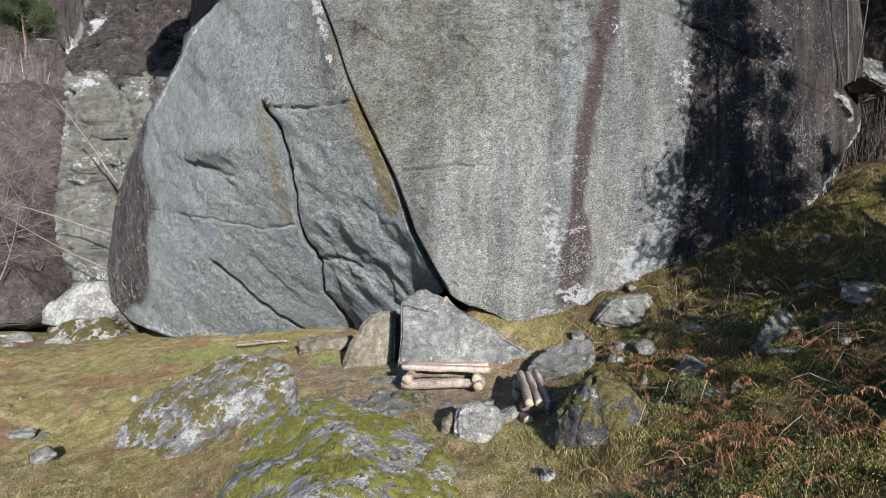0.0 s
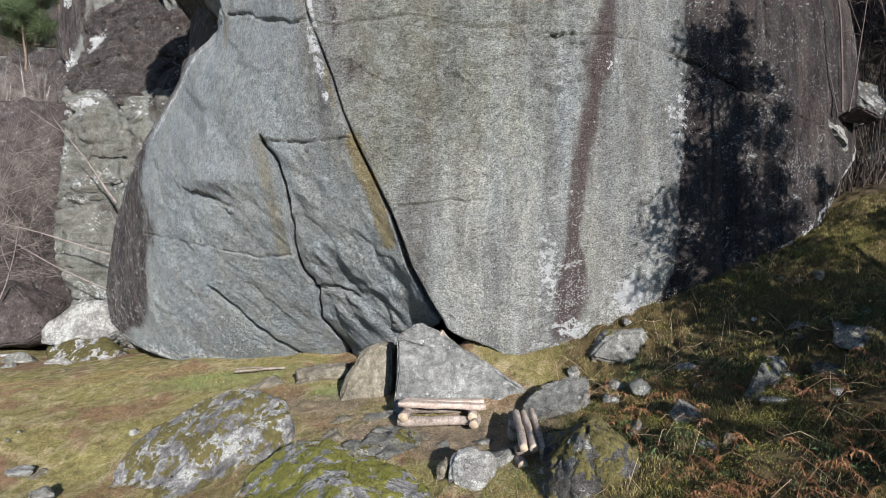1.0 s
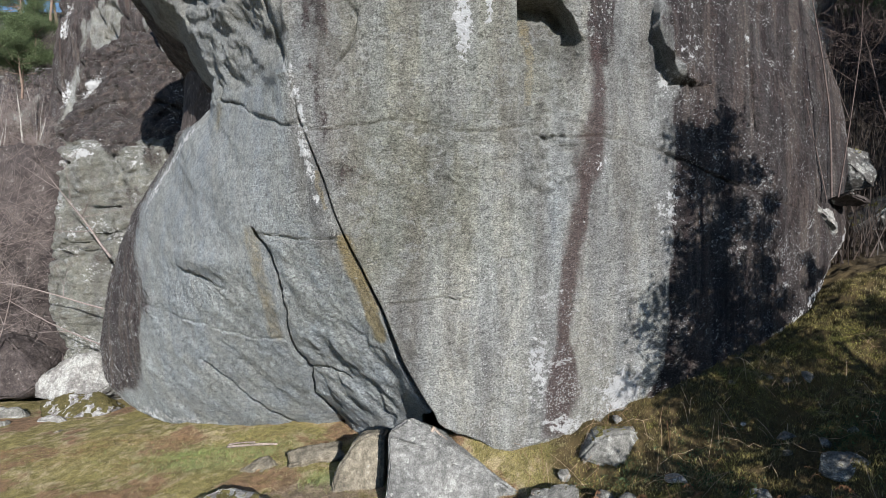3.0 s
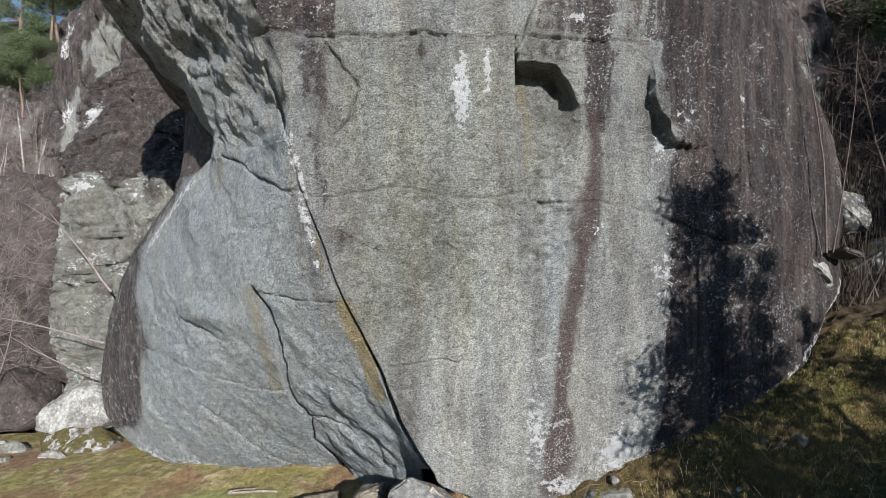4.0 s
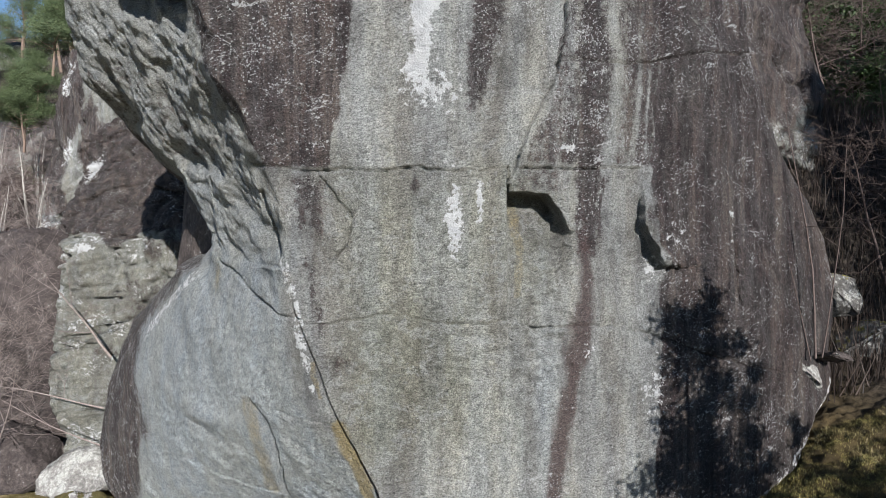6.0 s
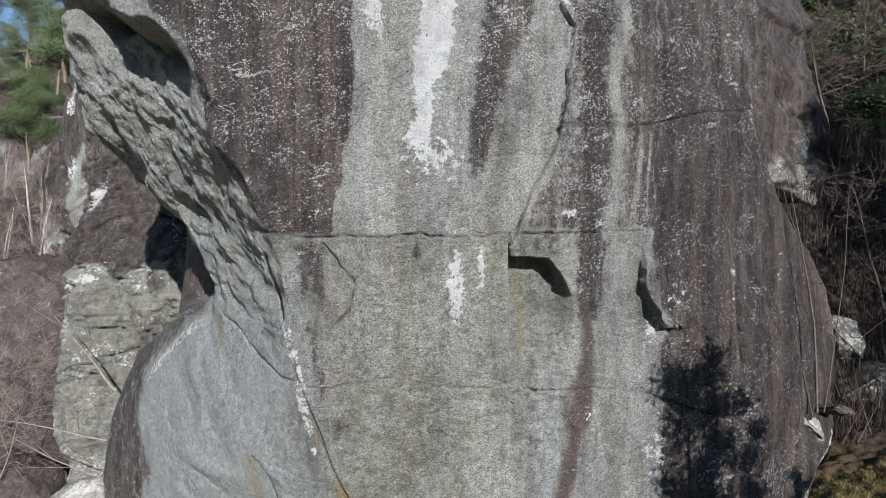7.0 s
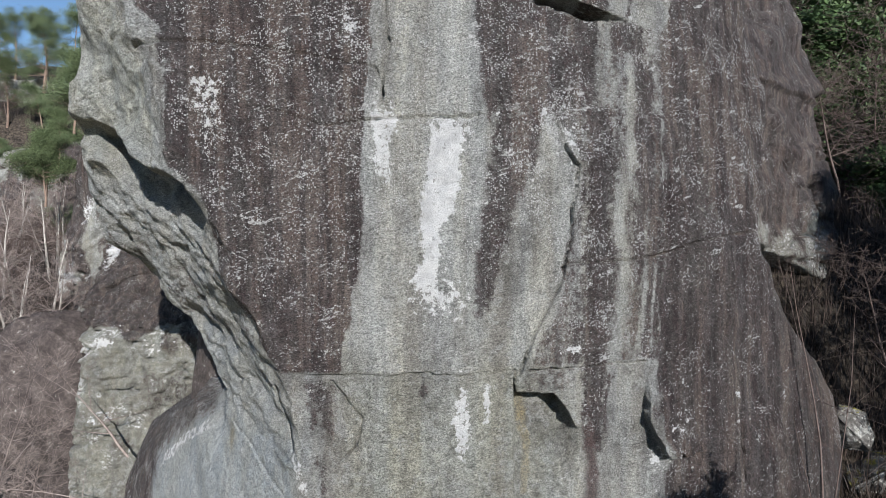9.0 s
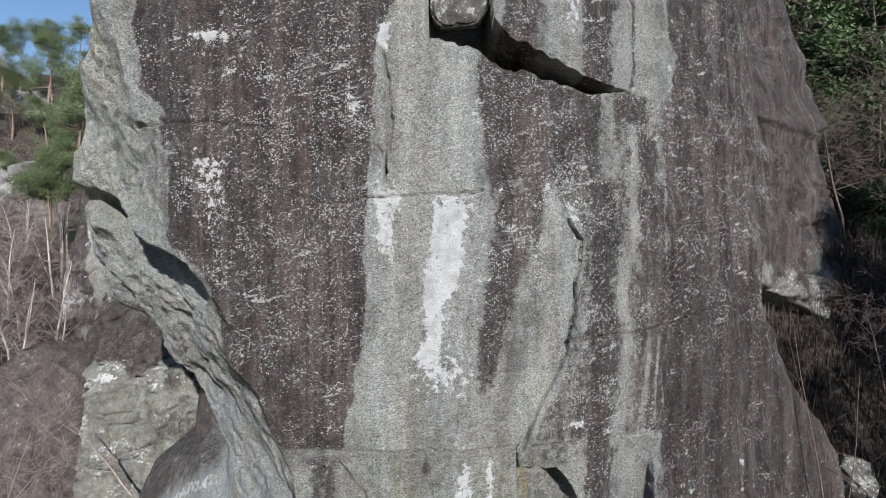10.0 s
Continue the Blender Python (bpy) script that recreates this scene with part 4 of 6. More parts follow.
def hump(name, at, size, seed, mat, label, turn=(0, 0, 0), **kw):
    ob = new(name, hump_mesh(name, size, seed, mat, **kw))
    ob.matrix_world = pose(*at, *turn)
    return tagged(ob, label, "rock")


def rock(name, at, size, seed, mat, label, turn=(0, 0, 0), group="", **kw):
    ob = new(name, rock_mesh(name, size, seed, mat, **kw))
    ob.matrix_world = pose(*at, *turn)
    return tagged(ob, label, "rock", group)


# slab behind the bench
hull_rock("slab", [(-0.92, 10.15, -0.3), (-0.90, 10.75, 1.55), (-0.45, 10.95, 1.80), (0.15, 10.8, 1.50), (1.1, 10.35, 0.98), (1.98, 10.0, 0.46), (2.02, 9.95, -0.2), (0.2, 9.95, -0.3), (-0.85, 11.5, 1.3), (0.3, 11.6, 1.2), (1.7, 10.9, 0.3), (-0.8, 11.6, -0.3), (1.7, 11.0, -0.3)],
          3, SLAB_ROCK, "pale grey lichen-spotted rock slab behind the log bench", 0.065, 0.06)
hull_rock("rock", [(-2.35, 11.3, -0.3), (-2.2, 11.45, 0.25), (-1.75, 11.5, 1.0), (-1.3, 11.55, 1.2), (-1.05, 11.5, 1.15), (-1.1, 11.2, -0.3), (-2.3, 12.2, -0.3), (-1.7, 12.3, 0.9), (-1.0, 12.3, 1.0), (-1.0, 12.3, -0.3)],
          12, TAN_ROCK, "smooth tan rock beside the slab", 0.05)
rock("rock", (-2.9, 13.0, -0.05), (0.95, 0.6, 0.35), 14, TAN_ROCK, "flat tan rock half sunk in the turf", (0, 0, 10), planes=5)
rock("rock", (-4.4, 12.9, -0.25), (0.6, 0.35, 0.22), 15, TAN_ROCK, "flat tan rock half sunk in the turf", (0, 0, -10), planes=5)

# bedrock humps in front
MOSS = make_plain("moss_cushion", (0.03, 0.034, 0.01), (0.20, 0.195, 0.05), 55, 0.95, (1, 1, 1), 0.02)
DRY_MOSS = make_plain("dry_moss", (0.035, 0.032, 0.014), (0.17, 0.145, 0.058), 55, 0.95, (1, 1, 1), 0.02)
MOSS_FUZZ = make_leafy("moss_tips", (0.07, 0.08, 0.018), (0.36, 0.35, 0.09))
DRY_FUZZ = make_leafy("dry_moss_tips", (0.06, 0.055, 0.02), (0.28, 0.24, 0.09))


def moss_on(ob, mat, seed, cover, thick=0.03, cell=0.55):
    """Moss that lies in patches on the upper faces of a rock, as a part of it."""
    me = ob.data
    bm = bmesh.new()
    bm.from_mesh(me)
    bm.normal_update()
    off = Vector((seed * 1.7, seed * 0.9, seed))
    level = {v: noise.fractal(v.co / cell + off, 0.35, 2.1, 6) + 0.55 * v.normal.z - 0.35 + cover for v in bm.verts}
    bmesh.ops.delete(bm, geom=[f for f in bm.faces if max(level[v] for v in f.verts) < 0], context="FACES")
    for v in bm.verts:
        lift = min(max(level[v], 0) * 4, 1.0)
        v.co += v.normal * (thick * lift * (0.75 + 0.5 * noise.noise(v.co * 14)) - 0.004 + 0.008 * lift)
    # short tips that stand up from the cushion
    bm.faces.ensure_lookup_table()
    rnd = random.Random(seed)
    for f in bm.faces[:]:
        if min(level.get(v, 0) for v in f.verts) < 0.02:
            continue
        a, b, c = [v.co for v in f.verts[:3]]
        for _ in range(int(f.calc_area() * 4500 + rnd.random())):
            u, w = rnd.random(), rnd.random()
            if u + w > 1:
                u, w = 1 - u, 1 - w
            at = a + (b - a) * u + (c - a) * w
            way = Vector((rnd.gauss(0, 1), rnd.gauss(0, 1), rnd.gauss(0, 1)))
            side = way.cross(f.normal).normalized() * 0.005
            tip = at + (f.normal + way * 0.45).normalized() * rnd.uniform(0.015, 0.04)
            nf = bm.faces.new([bm.verts.new(at - side), bm.verts.new(at + side), bm.verts.new(tip)])
            nf.material_index = 1
    out = bpy.data.meshes.new("moss")
    bm.to_mesh(out)
    bm.free()
    for p in out.polygons:
        p.use_smooth = True
    out.materials.clear()
    out.materials.append(mat)
    out.materials.append(MOSS_FUZZ if mat is MOSS else DRY_FUZZ)
    return part("moss", out, ob, "patchy yellow-green moss" if mat is MOSS else "dry brown moss")


hump_left = hull_rock("rock_hump", [(-6.15, 9.1, -1.0), (-5.4, 8.6, -1.0), (-4.6, 8.45, -0.95), (-3.6, 8.4, -0.6), (-3.05, 8.85, -0.2), (-2.82, 9.45, 0.15), (-3.05, 10.0, 0.45), (-4.2, 10.6, 0.52), (-5.2, 10.6, 0.12), (-6.1, 10.2, -0.45), (-3.9, 9.4, 0.1), (-6.0, 8.8, -1.6), (-3, 8.6, -1.6), (-2.8, 10.6, -1.6), (-5.9, 10.8, -1.6)],
          21, LICHEN_ROCK, "low hump of pale lichen-covered bedrock with moss", 0.16, 0.05, 6)
hump_near = hull_rock("rock_hump", [(-3.3, 7.2, -0.45), (-3.2, 8.1, -0.1), (-2.4, 8.5, 0.25), (-1.68, 8.3, 0.32), (-1.1, 7.95, 0.30), (-0.2, 7.3, 0.18), (0.4, 6.4, 0.0), (0.5, 5.5, -0.1), (-1.1, 4.6, 0.30), (-2.3, 5.2, 0.1), (-1.3, 6.4, 0.58), (-1.9, 7.4, 0.5), (-0.8, 5.6, 0.5), (-3.2, 5.6, -1.2), (0.5, 4.4, -1.2), (0.6, 7.0, -1.0), (-3.0, 8.6, -1.0)],
          22, MOSS_ROCK, "bedrock hump half covered with yellow-green moss", 0.16, 0.05, 6)
moss_on(hump_left, DRY_MOSS, 3, -0.33, 0.018, 0.4)
moss_on(hump_near, MOSS, 5, -0.14, 0.018, 0.45)
# boulders round the sitting place
hull_rock("boulder_stone", [(0.1, 7.6, 0.1), (0.2, 7.6, 0.45), (0.46, 7.7, 0.52), (0.92, 7.75, 0.4), (0.9, 7.55, 0.22), (0.72, 7.32, -0.1), (0.36, 7.32, -0.1), (0.15, 7.4, 0.0), (0.55, 7.3, 0.32), (0.3, 8.0, -0.1), (0.85, 8.0, -0.1), (0.5, 8.0, 0.4)], 31, WHITE_ROCK, "pale white angular boulder in the grass", 0.06, 0.06)
rock("boulder_stone", (1.0, 8.1, 0.05), (0.35, 0.3, 0.3), 32, GREY_ROCK, "small grey boulder beside the pale one", (0, 0, 50), planes=7)
rock("upright_stone", (0.05, 7.75, 0.1), (0.13, 0.15, 0.34), 33, TAN_ROCK, "small upright stone beside the pale boulder", (0, 8, 0), planes=6)
moss_on(hull_rock("boulder_stone", [(2.05, 7.0, 1.12), (1.63, 7.05, 0.70), (1.38, 6.9, 0.1), (1.55, 6.4, -0.1), (2.15, 6.2, 0.0), (2.75, 6.4, 0.42), (2.82, 6.55, 0.62), (2.5, 6.75, 0.98), (2.4, 7.5, 1.12), (2.3, 6.6, 0.55), (1.5, 7.8, -0.1), (2.8, 7.9, 0.1), (2.2, 7.9, 0.9)], 34, DARK_ROCK, "large dark mossy boulder with grey bare patches", 0.09, 0.06), DRY_MOSS, 7, 0.02, 0.02, 0.3)
rock("boulder_stone", (1.95, 7.9, 0.35), (0.4, 0.45, 0.5), 35, DARK_ROCK, "mossy boulder in shade behind the larger one", (0, 0, 10), planes=6)
hull_rock("boulder_stone", [(1.55, 9.6, 0.55), (2.0, 9.75, 0.85), (2.5, 9.5, 1.05), (2.8, 9.55, 1.1), (2.72, 9.15, 0.82), (2.45, 8.95, 0.5), (2.1, 9.0, 0.5), (1.5, 9.5, 0.1), (2.8, 9.3, 0.2), (2.3, 9.9, 0.2)], 36, GREY_ROCK, "grey angular boulder with a pale broken face", 0.05, 0.06)
hull_rock("boulder_stone", [(3.0, 10.2, 1.2), (3.29, 10.2, 1.56), (3.57, 10.25, 1.67), (4.13, 10.3, 1.72), (4.32, 10.2, 1.46), (3.8, 9.85, 1.05), (2.9, 10.7, 0.8), (4.4, 10.8, 0.9), (3.3, 10.9, 1.6), (4.35, 10.9, 1.7)], 37, GREY_ROCK, "long grey rock under the boulder's foot", 0.06, 0.06)
moss_on(hull_rock("boulder_stone", [(4.5, 7.45, 1.42), (4.72, 7.5, 1.86), (4.88, 7.7, 1.93), (5.15, 7.7, 1.93), (5.3, 7.6, 1.66), (5.2, 7.4, 1.36), (4.6, 7.4, 1.33), (4.6, 7.9, 1.0), (5.3, 8.0, 1.1), (4.9, 7.3, 0.9)], 38, GREY_ROCK, "grey block with moss on the heather slope", 0.05, 0.06), MOSS, 9, -0.2, 0.02, 0.3)
rock("boulder_stone", (3.75, 7.75, 0.95), (0.24, 0.22, 0.34), 39, GREY_ROCK, "grey upright stone in heather", (0, 0, 0), planes=8)
rock("boulder_stone", (3.55, 8.9, 1.0), (0.22, 0.18, 0.18), 40, GREY_ROCK, "small grey stone in heather", (0, 0, 0), planes=8)
rock("boulder_stone", (6.5, 8.0, 2.1), (0.45, 0.35, 0.25), 42, GREY_ROCK, "grey stone in the shaded heather", (0, 0, 0), planes=8)
rock("boulder_stone", (3.0, 7.9, 0.65), (0.22, 0.2, 0.25), 43, GREY_ROCK, "small grey stone in heather", (0, 0, 30), planes=8)
# boulders under the cliff
hull_rock("boulder_stone", [(-18.9, 20.8, 0.9), (-17.3, 20.9, 1.2), (-16.3, 20.7, 0.25), (-15.8, 20.5, -0.6), (-16.6, 20.4, -1.1), (-18.9, 20.4, -1.3), (-18.8, 22.6, 1.2), (-16.2, 22.6, 0.3), (-16.0, 22.6, -1.7), (-18.9, 22.6, -1.7)], 51, BROWN_ROCK, "brown angular slab leaning under the cliff", 0.16, 0.12)
hull_rock("boulder_stone", [(-15.95, 20.6, -0.35), (-15.0, 20.8, 0.35), (-14.2, 20.8, 0.62), (-13.5, 20.6, 0.3), (-12.9, 20.4, -0.6), (-13.4, 20.2, -1.0), (-14.8, 20.1, -1.15), (-15.8, 20.2, -1.0), (-15.9, 22.4, -0.2), (-13.0, 22.4, 0.3), (-13.0, 22.4, -1.8), (-15.9, 22.4, -1.8)], 52, WHITE_ROCK, "pale grey angular boulder under the cliff", 0.16, 0.1)
moss_on(hull_rock("boulder_stone", [(-15.3, 19.9, -1.1), (-14.2, 20.0, -0.75), (-13.0, 19.8, -0.65), (-12.2, 19.4, -1.1), (-12.6, 19.0, -1.5), (-13.6, 19.1, -1.45), (-14.9, 19.3, -1.5), (-15.2, 21.0, -1.9), (-12.2, 21.0, -1.9), (-13.5, 19.2, -1.9)], 53, MOSS_ROCK, "low mossy boulder under the cliff", 0.10, 0.1), DRY_MOSS, 13, 0.1, 0.03, 0.6)
hull_rock("boulder_stone", [(-14.9, 18.8, -1.7), (-14.5, 18.8, -1.28), (-13.9, 18.9, -1.2), (-13.5, 18.8, -1.45), (-13.6, 18.6, -1.8), (-14.9, 18.6, -1.9), (-14.6, 19.3, -1.4), (-13.6, 19.3, -1.6)], 54, WHITE_ROCK, "small white stone in the turf", 0.05, 0.06)
hump("boulder_stone", (-19.6, 25.2, 3.2), (3.5, 2.6, 6.4), 50, BROWN_ROCK, "tall rounded brown rock beside the grey cliff", (0, 0, 15), planes=6, rough=0.10, sub=5)
rock("boulder_stone", (-18.2, 20.2, -1.75), (1.4, 0.7, 0.42), 55, WHITE_ROCK, "flat pale stone under the cliff", (0, 0, 0), planes=6)
rock("boulder_stone", (-16.2, 19.7, -1.6), (0.6, 0.5, 0.4), 56, GREY_ROCK, "grey stone under the cliff", (0, 0, 0), planes=6)
rock("boulder_stone", (-15.9, 18.6, -1.6), (0.5, 0.4, 0.3), 57, GREY_ROCK, "grey stone in the turf under the cliff", (0, 0, 40), planes=6)
rock("boulder_stone", (-12.7, 17.6, -1.35), (0.35, 0.3, 0.16), 58, TAN_ROCK, "flat tan stone in the turf", (0, 0, 10), planes=6)
rock("boulder_stone", (-11.9, 17.2, -1.3), (0.3, 0.25, 0.15), 59, GREY_ROCK, "flat grey stone in the turf", (0, 0, 80), planes=6)
for i, (sx, sy, sw) in enumerate([(-1.95, 10.2, 0.46), (-1.1, 10.05, 0.5), (-0.9, 8.95, 0.85), (-0.2, 9.35, 0.26), (0.1, 8.9, 0.24), (0.8, 9.0, 0.22), (-1.9, 9.3, 0.34), (-1.5, 8.75, 0.3)]):
    rock("path_stone", (sx, sy, float(ground_z(sx, sy)) - 0.01), (sw, sw * 0.7, 0.10), 60 + i, GREY_ROCK if i % 3 else TAN_ROCK, "flat grey stone set in the path", (0, 0, 37 * i), "path stones", planes=6, sub=3)
rnd = random.Random(5)
for i in range(46):
    sx, sy = rnd.uniform(-10, 7.5), rnd.uniform(6.2, 11)
    if -6.5 < sx < 1.2 and sy < 10.6:
        continue
    s = rnd.uniform(0.05, 0.16)
    rock("stone", (sx, sy, float(ground_z(sx, sy)) + 0.02), (s * 1.3, s, s * 0.8), 80 + i, (GREY_ROCK, WHITE_ROCK, TAN_ROCK)[i % 3], "small stone lying in the turf", (0, 0, 50 * i), "scattered stones", planes=6, sub=2)
rock("stone", (-7.95, 9.6, -0.82), (0.3, 0.2, 0.12), 141, WHITE_ROCK, "flat pale stone in the turf", planes=6, sub=3)
rock("stone", (-6.9, 8.7, -0.85), (0.25, 0.2, 0.2), 142, GREY_ROCK, "grey stone in the turf", planes=6, sub=3)


# ---- cliffs behind ----
def cliff(name, x0, x1, z0, z1, depth, stains, label, step=0.12):
    """A rock face; stains(x, z) gives how brown, pale, white-crusted and olive it is."""
    xs, zs = np.arange(x0, x1, step), np.arange(z0, z1, step)
    X, Z = np.meshgrid(xs, zs)
    me = grid_mesh(name, X, depth(X, Z), Z)
    brown, pale, white, olive = [np.broadcast_to(v, X.shape) + 0.0 for v in stains(X, Z)]
    zero = np.zeros_like(X)
    paint(me, "stain", brown, zero, zero)
    paint(me, "crust", pale, white, 0.22 + zero)
    paint(me, "tint", zero, olive, zero)
    me.materials.append(WALL_ROCK)
    return tagged(new(name, me), label, "cliff")


def fissures(x, z, wide, high, seed, deep=0.25, thin=0.07):
    """Cracks that wander across a face."""
    return deep * np.exp(-(fbm(x / wide, z / high, seed, 3) / thin) ** 2)


def left_cliff(x, z):
    n = fbm(x / 3, z / 3, 121, 4)
    y = 21.8 + 0.10 * (z - 3) + 0.0125 * (x + 14) ** 2 + 0.45 * n + 0.10 * np.abs(fbm(x / 0.6, z / 0.5, 125, 4)) + 0.08 * fbm(x / 1.2, z / 0.22, 126, 3)
    y = y + fissures(x, z, 3.5, 1.2, 127, 0.5, 0.05) + fissures(x, z, 2.2, 0.7, 129, 0.22, 0.05) + fissures(x, z, 1.0, 3.0, 128, 0.2)
    y = y + 0.7 * smooth(2.2, 0.5, z) + 0.8 * np.clip(z - 8.9, 0, 12)
    edge_x = np.interp(z, [8.9, 9.5, 12, 14.3, 17], [-16.1, -16.4, -17.5, -17.9, -17.9]) + 0.2 * noise2(x, z / 1.5, 5)
    top = np.interp(x, [-18.5, -17.7, -16.8, -14, -10], [12.5, 14.2, 15.8, 17.3, 17.8]) + 0.5 * fbm(x / 1.5, x * 0 + 1.0, 7, 3)
    y = y + smooth(0.1, -0.2, x - edge_x) * (1.6 + 3.5 * np.clip(z - 6.2 - 0.4 * n, 0, 4))
    return y + 4.0 * np.clip(z - top, 0, 3) + 6 * np.clip(-19.6 - x, 0, 2)


def left_stains(x, z):
    n = fbm(x / 1.5, z / 2.2, 161, 4)
    top = 9.35 + 0.45 * n
    brown = 0.85 * smooth(0.1, -0.2, x + 16.1) * smooth(9.4, 9.0, z) + (0.66 + 0.2 * n) * smooth(-0.1, 0.1, z - top) + 0.36 * smooth(0.2, 0.7, n) + 0.15 * smooth(7.6, 9.2, z)
    white = 0.45 * smooth(0.15, 0.7, fbm(x / 0.8, z / 0.5, 163, 4)) * smooth(9.6, 9.2, z) * (x > -16.1)
    white = white + 0.3 * smooth(0.3, 0.8, n) * smooth(9.4, 9.8, z) + 0.9 * blot(x, z, -14.65, 8.7, 0.35, 0.13) + 0.9 * blot(x, z, -16.7, 12.4, 0.5, 0.8) + 0.45 * blot(x, z, -15.9, 6.5, 0.25, 2.0)
    return brown + 0.14, 0.15 * smooth(9.6, 9.2, z), 0.85 * white, 0.6


cliff("cliff", -21.5, -7, -3, 19.5, left_cliff, left_stains, "fissured grey and brown cliff with white lichen below the wooded slope", 0.09)


def upper_cliff(x, z):
    y = 37 - 0.35 * (x + 25) + 0.5 * fbm(x / 3, z / 4, 131, 4) + 0.2 * np.abs(fbm(x / 0.8, z / 1.0, 135, 4)) + 0.15 * (z - 10)
    y = y + fissures(x, z, 2.0, 6.0, 137, 0.7, 0.09) + fissures(x, z, 4.0, 2.2, 138, 0.4)
    top = np.interp(x, [-36, -31, -29, -25, -15], [13, 16, 21.5, 24, 26]) + 0.8 * fbm(x / 1.5, x * 0, 9, 3)
    return y + 3.5 * np.clip(z - top, 0, 3) + 8 * np.clip(-29.5 - x + 0.12 * (z - 9), 0, 2)


def upper_stains(x, z):
    n = fbm(x / 1.4, z / 5, 165, 4)
    return 0.9 * smooth(-0.75, 0.0, n), 0.15, 0.6 * smooth(0.15, 0.6, fbm(x / 1.5, z / 2.5, 167, 4)) * smooth(-24, -28, x), 0.3


cliff("cliff", -37, -12, 5, 29, upper_cliff, upper_stains, "tall grey cliff buttress with brown streaks behind bare birches", 0.14)


def ridge_cliff(x, z):
    y = 64 - 0.2 * (x + 55) + 1.3 * fbm(x / 5, z / 4, 141, 4) + 0.25 * (z - 25) + fissures(x, z, 5, 2.5, 143, 1.0, 0.1)
    top = 24.5 + 4.5 * fbm(x / 4, x * 0 + 3, 145, 4)
    return y + 3 * np.clip(z - top, 0, 4)


def ridge_stains(x, z):
    n = fbm(x / 4, z / 4, 169, 4)
    return 0.9 * smooth(-0.5, 0.2, n), 0.1, 0.1 * smooth(0.1, 0.5, -n), 0.3


cliff("cliff", -78, -38, 14, 37, ridge_cliff, ridge_stains, "rocky outcrops high on the wooded hillside", 0.3)


def right_cliff(x, z):
    y = 18.6 + 0.50 * np.clip(x - 11, -3, 20) + 0.30 * np.clip(z - 12, -9, 12) + 0.5 * fbm(x / 2.6, z / 2.6, 151, 4) + 0.05 * fbm(x / 0.5, z / 0.5, 155, 3)
    y = y + 1.5 * smooth(0.3, -0.3, z - 12.6 + 0.5 * (x - 13)) * smooth(11.5, 12.2, x) + fissures(x, z, 3.0, 2.0, 157, 0.3, 0.05) * smooth(18, 17, z)
    rim = np.interp(z, [3, 9, 11, 13, 15, 18.2, 19.5, 19.9, 21, 23, 26], [13.5, 14.0, 15.2, 16.6, 17.2, 16.9, 16.4, 17.4, 17.0, 16.3, 15.0])
    return y - 0.35 * smooth(19.35, 19.55, z + 0.1 * (x - 14) + 0.12 * noise2(x / 0.6, z * 0, 9)) + 4.5 * np.clip(x - rim, 0, 3) + 1.0 * np.clip(x - rim + 0.8, 0, 2) ** 2


def right_stains(x, z):
    n = fbm(x / 1.2, z / 1.8, 171, 4)
    lower = smooth(15.5, 14.0, z + 0.4 * n)
    return 0.92 - 0.5 * lower * smooth(-0.2, 0.3, n), 0.35 * lower, 0.35 * smooth(0.2, 0.6, n) * lower, 0.4 * lower


hull_rock("boulder_stone", [(-0.05, 11.0, 19.75), (0.1, 10.9, 19.45), (0.5, 10.8, 19.4), (0.9, 10.85, 19.5), (1.08, 10.95, 19.9), (1.1, 11.1, 21.4), (-0.05, 11.1, 21.4), (0.0, 12.4, 19.9), (1.1, 12.4, 19.9), (1.1, 12.6, 21.4), (-0.05, 12.6, 21.4)], 75, DARK_ROCK, "brown mossy block wedged in the slot under the top block", 0.10, 0.06)
cliff("cliff", 8, 20, 2, 27, right_cliff, right_stains, "brown rock buttress half in shade behind the boulder", 0.08)
rock("boulder_stone", (13.0, 16.4, 7.4), (0.75, 0.7, 0.8), 71, DARK_ROCK, "moss-topped boulder beside the great boulder", (0, 0, 0), planes=7)
rock("boulder_stone", (14.3, 16.6, 5.6), (1.5, 1.0, 1.3), 72, DARK_ROCK, "mossy boulder beside the great boulder", (0, 0, 0), planes=7)

# ledge, scar and flake at the boulder's right edge
rock("rock_ledge", (10.0, 12.95, 6.48), (0.75, 0.5, 0.2), 73, BROWN_ROCK, "brown ledge jutting from the boulder's edge", (0, 12, 10), planes=5)
hull_rock("rock_scar", [(9.2, 12.75, 6.45), (9.3, 12.6, 6.2), (9.55, 12.62, 6.05), (9.95, 12.8, 5.75), (10.05, 12.95, 5.45), (9.9, 13.0, 6.2), (9.35, 13.0, 6.5), (9.3, 13.2, 5.9), (9.9, 13.3, 5.6)], 74, WHITE_ROCK, "fresh white scar where rock broke away", 0.05)


# ---- logs ----
BARK = make_plain("weathered_log", (0.07, 0.052, 0.042), (0.46, 0.385, 0.335), 26, 0.8, (1, 1, 1), 0.006)
PALE_WOOD = make_plain("peeled_wood", (0.24, 0.175, 0.14), (0.62, 0.52, 0.46), 26, 0.7, (1, 1, 1), 0.004)
END_WOOD = make_plain("sawn_end", (0.30, 0.22, 0.15), (0.52, 0.42, 0.31), 30, 0.8)


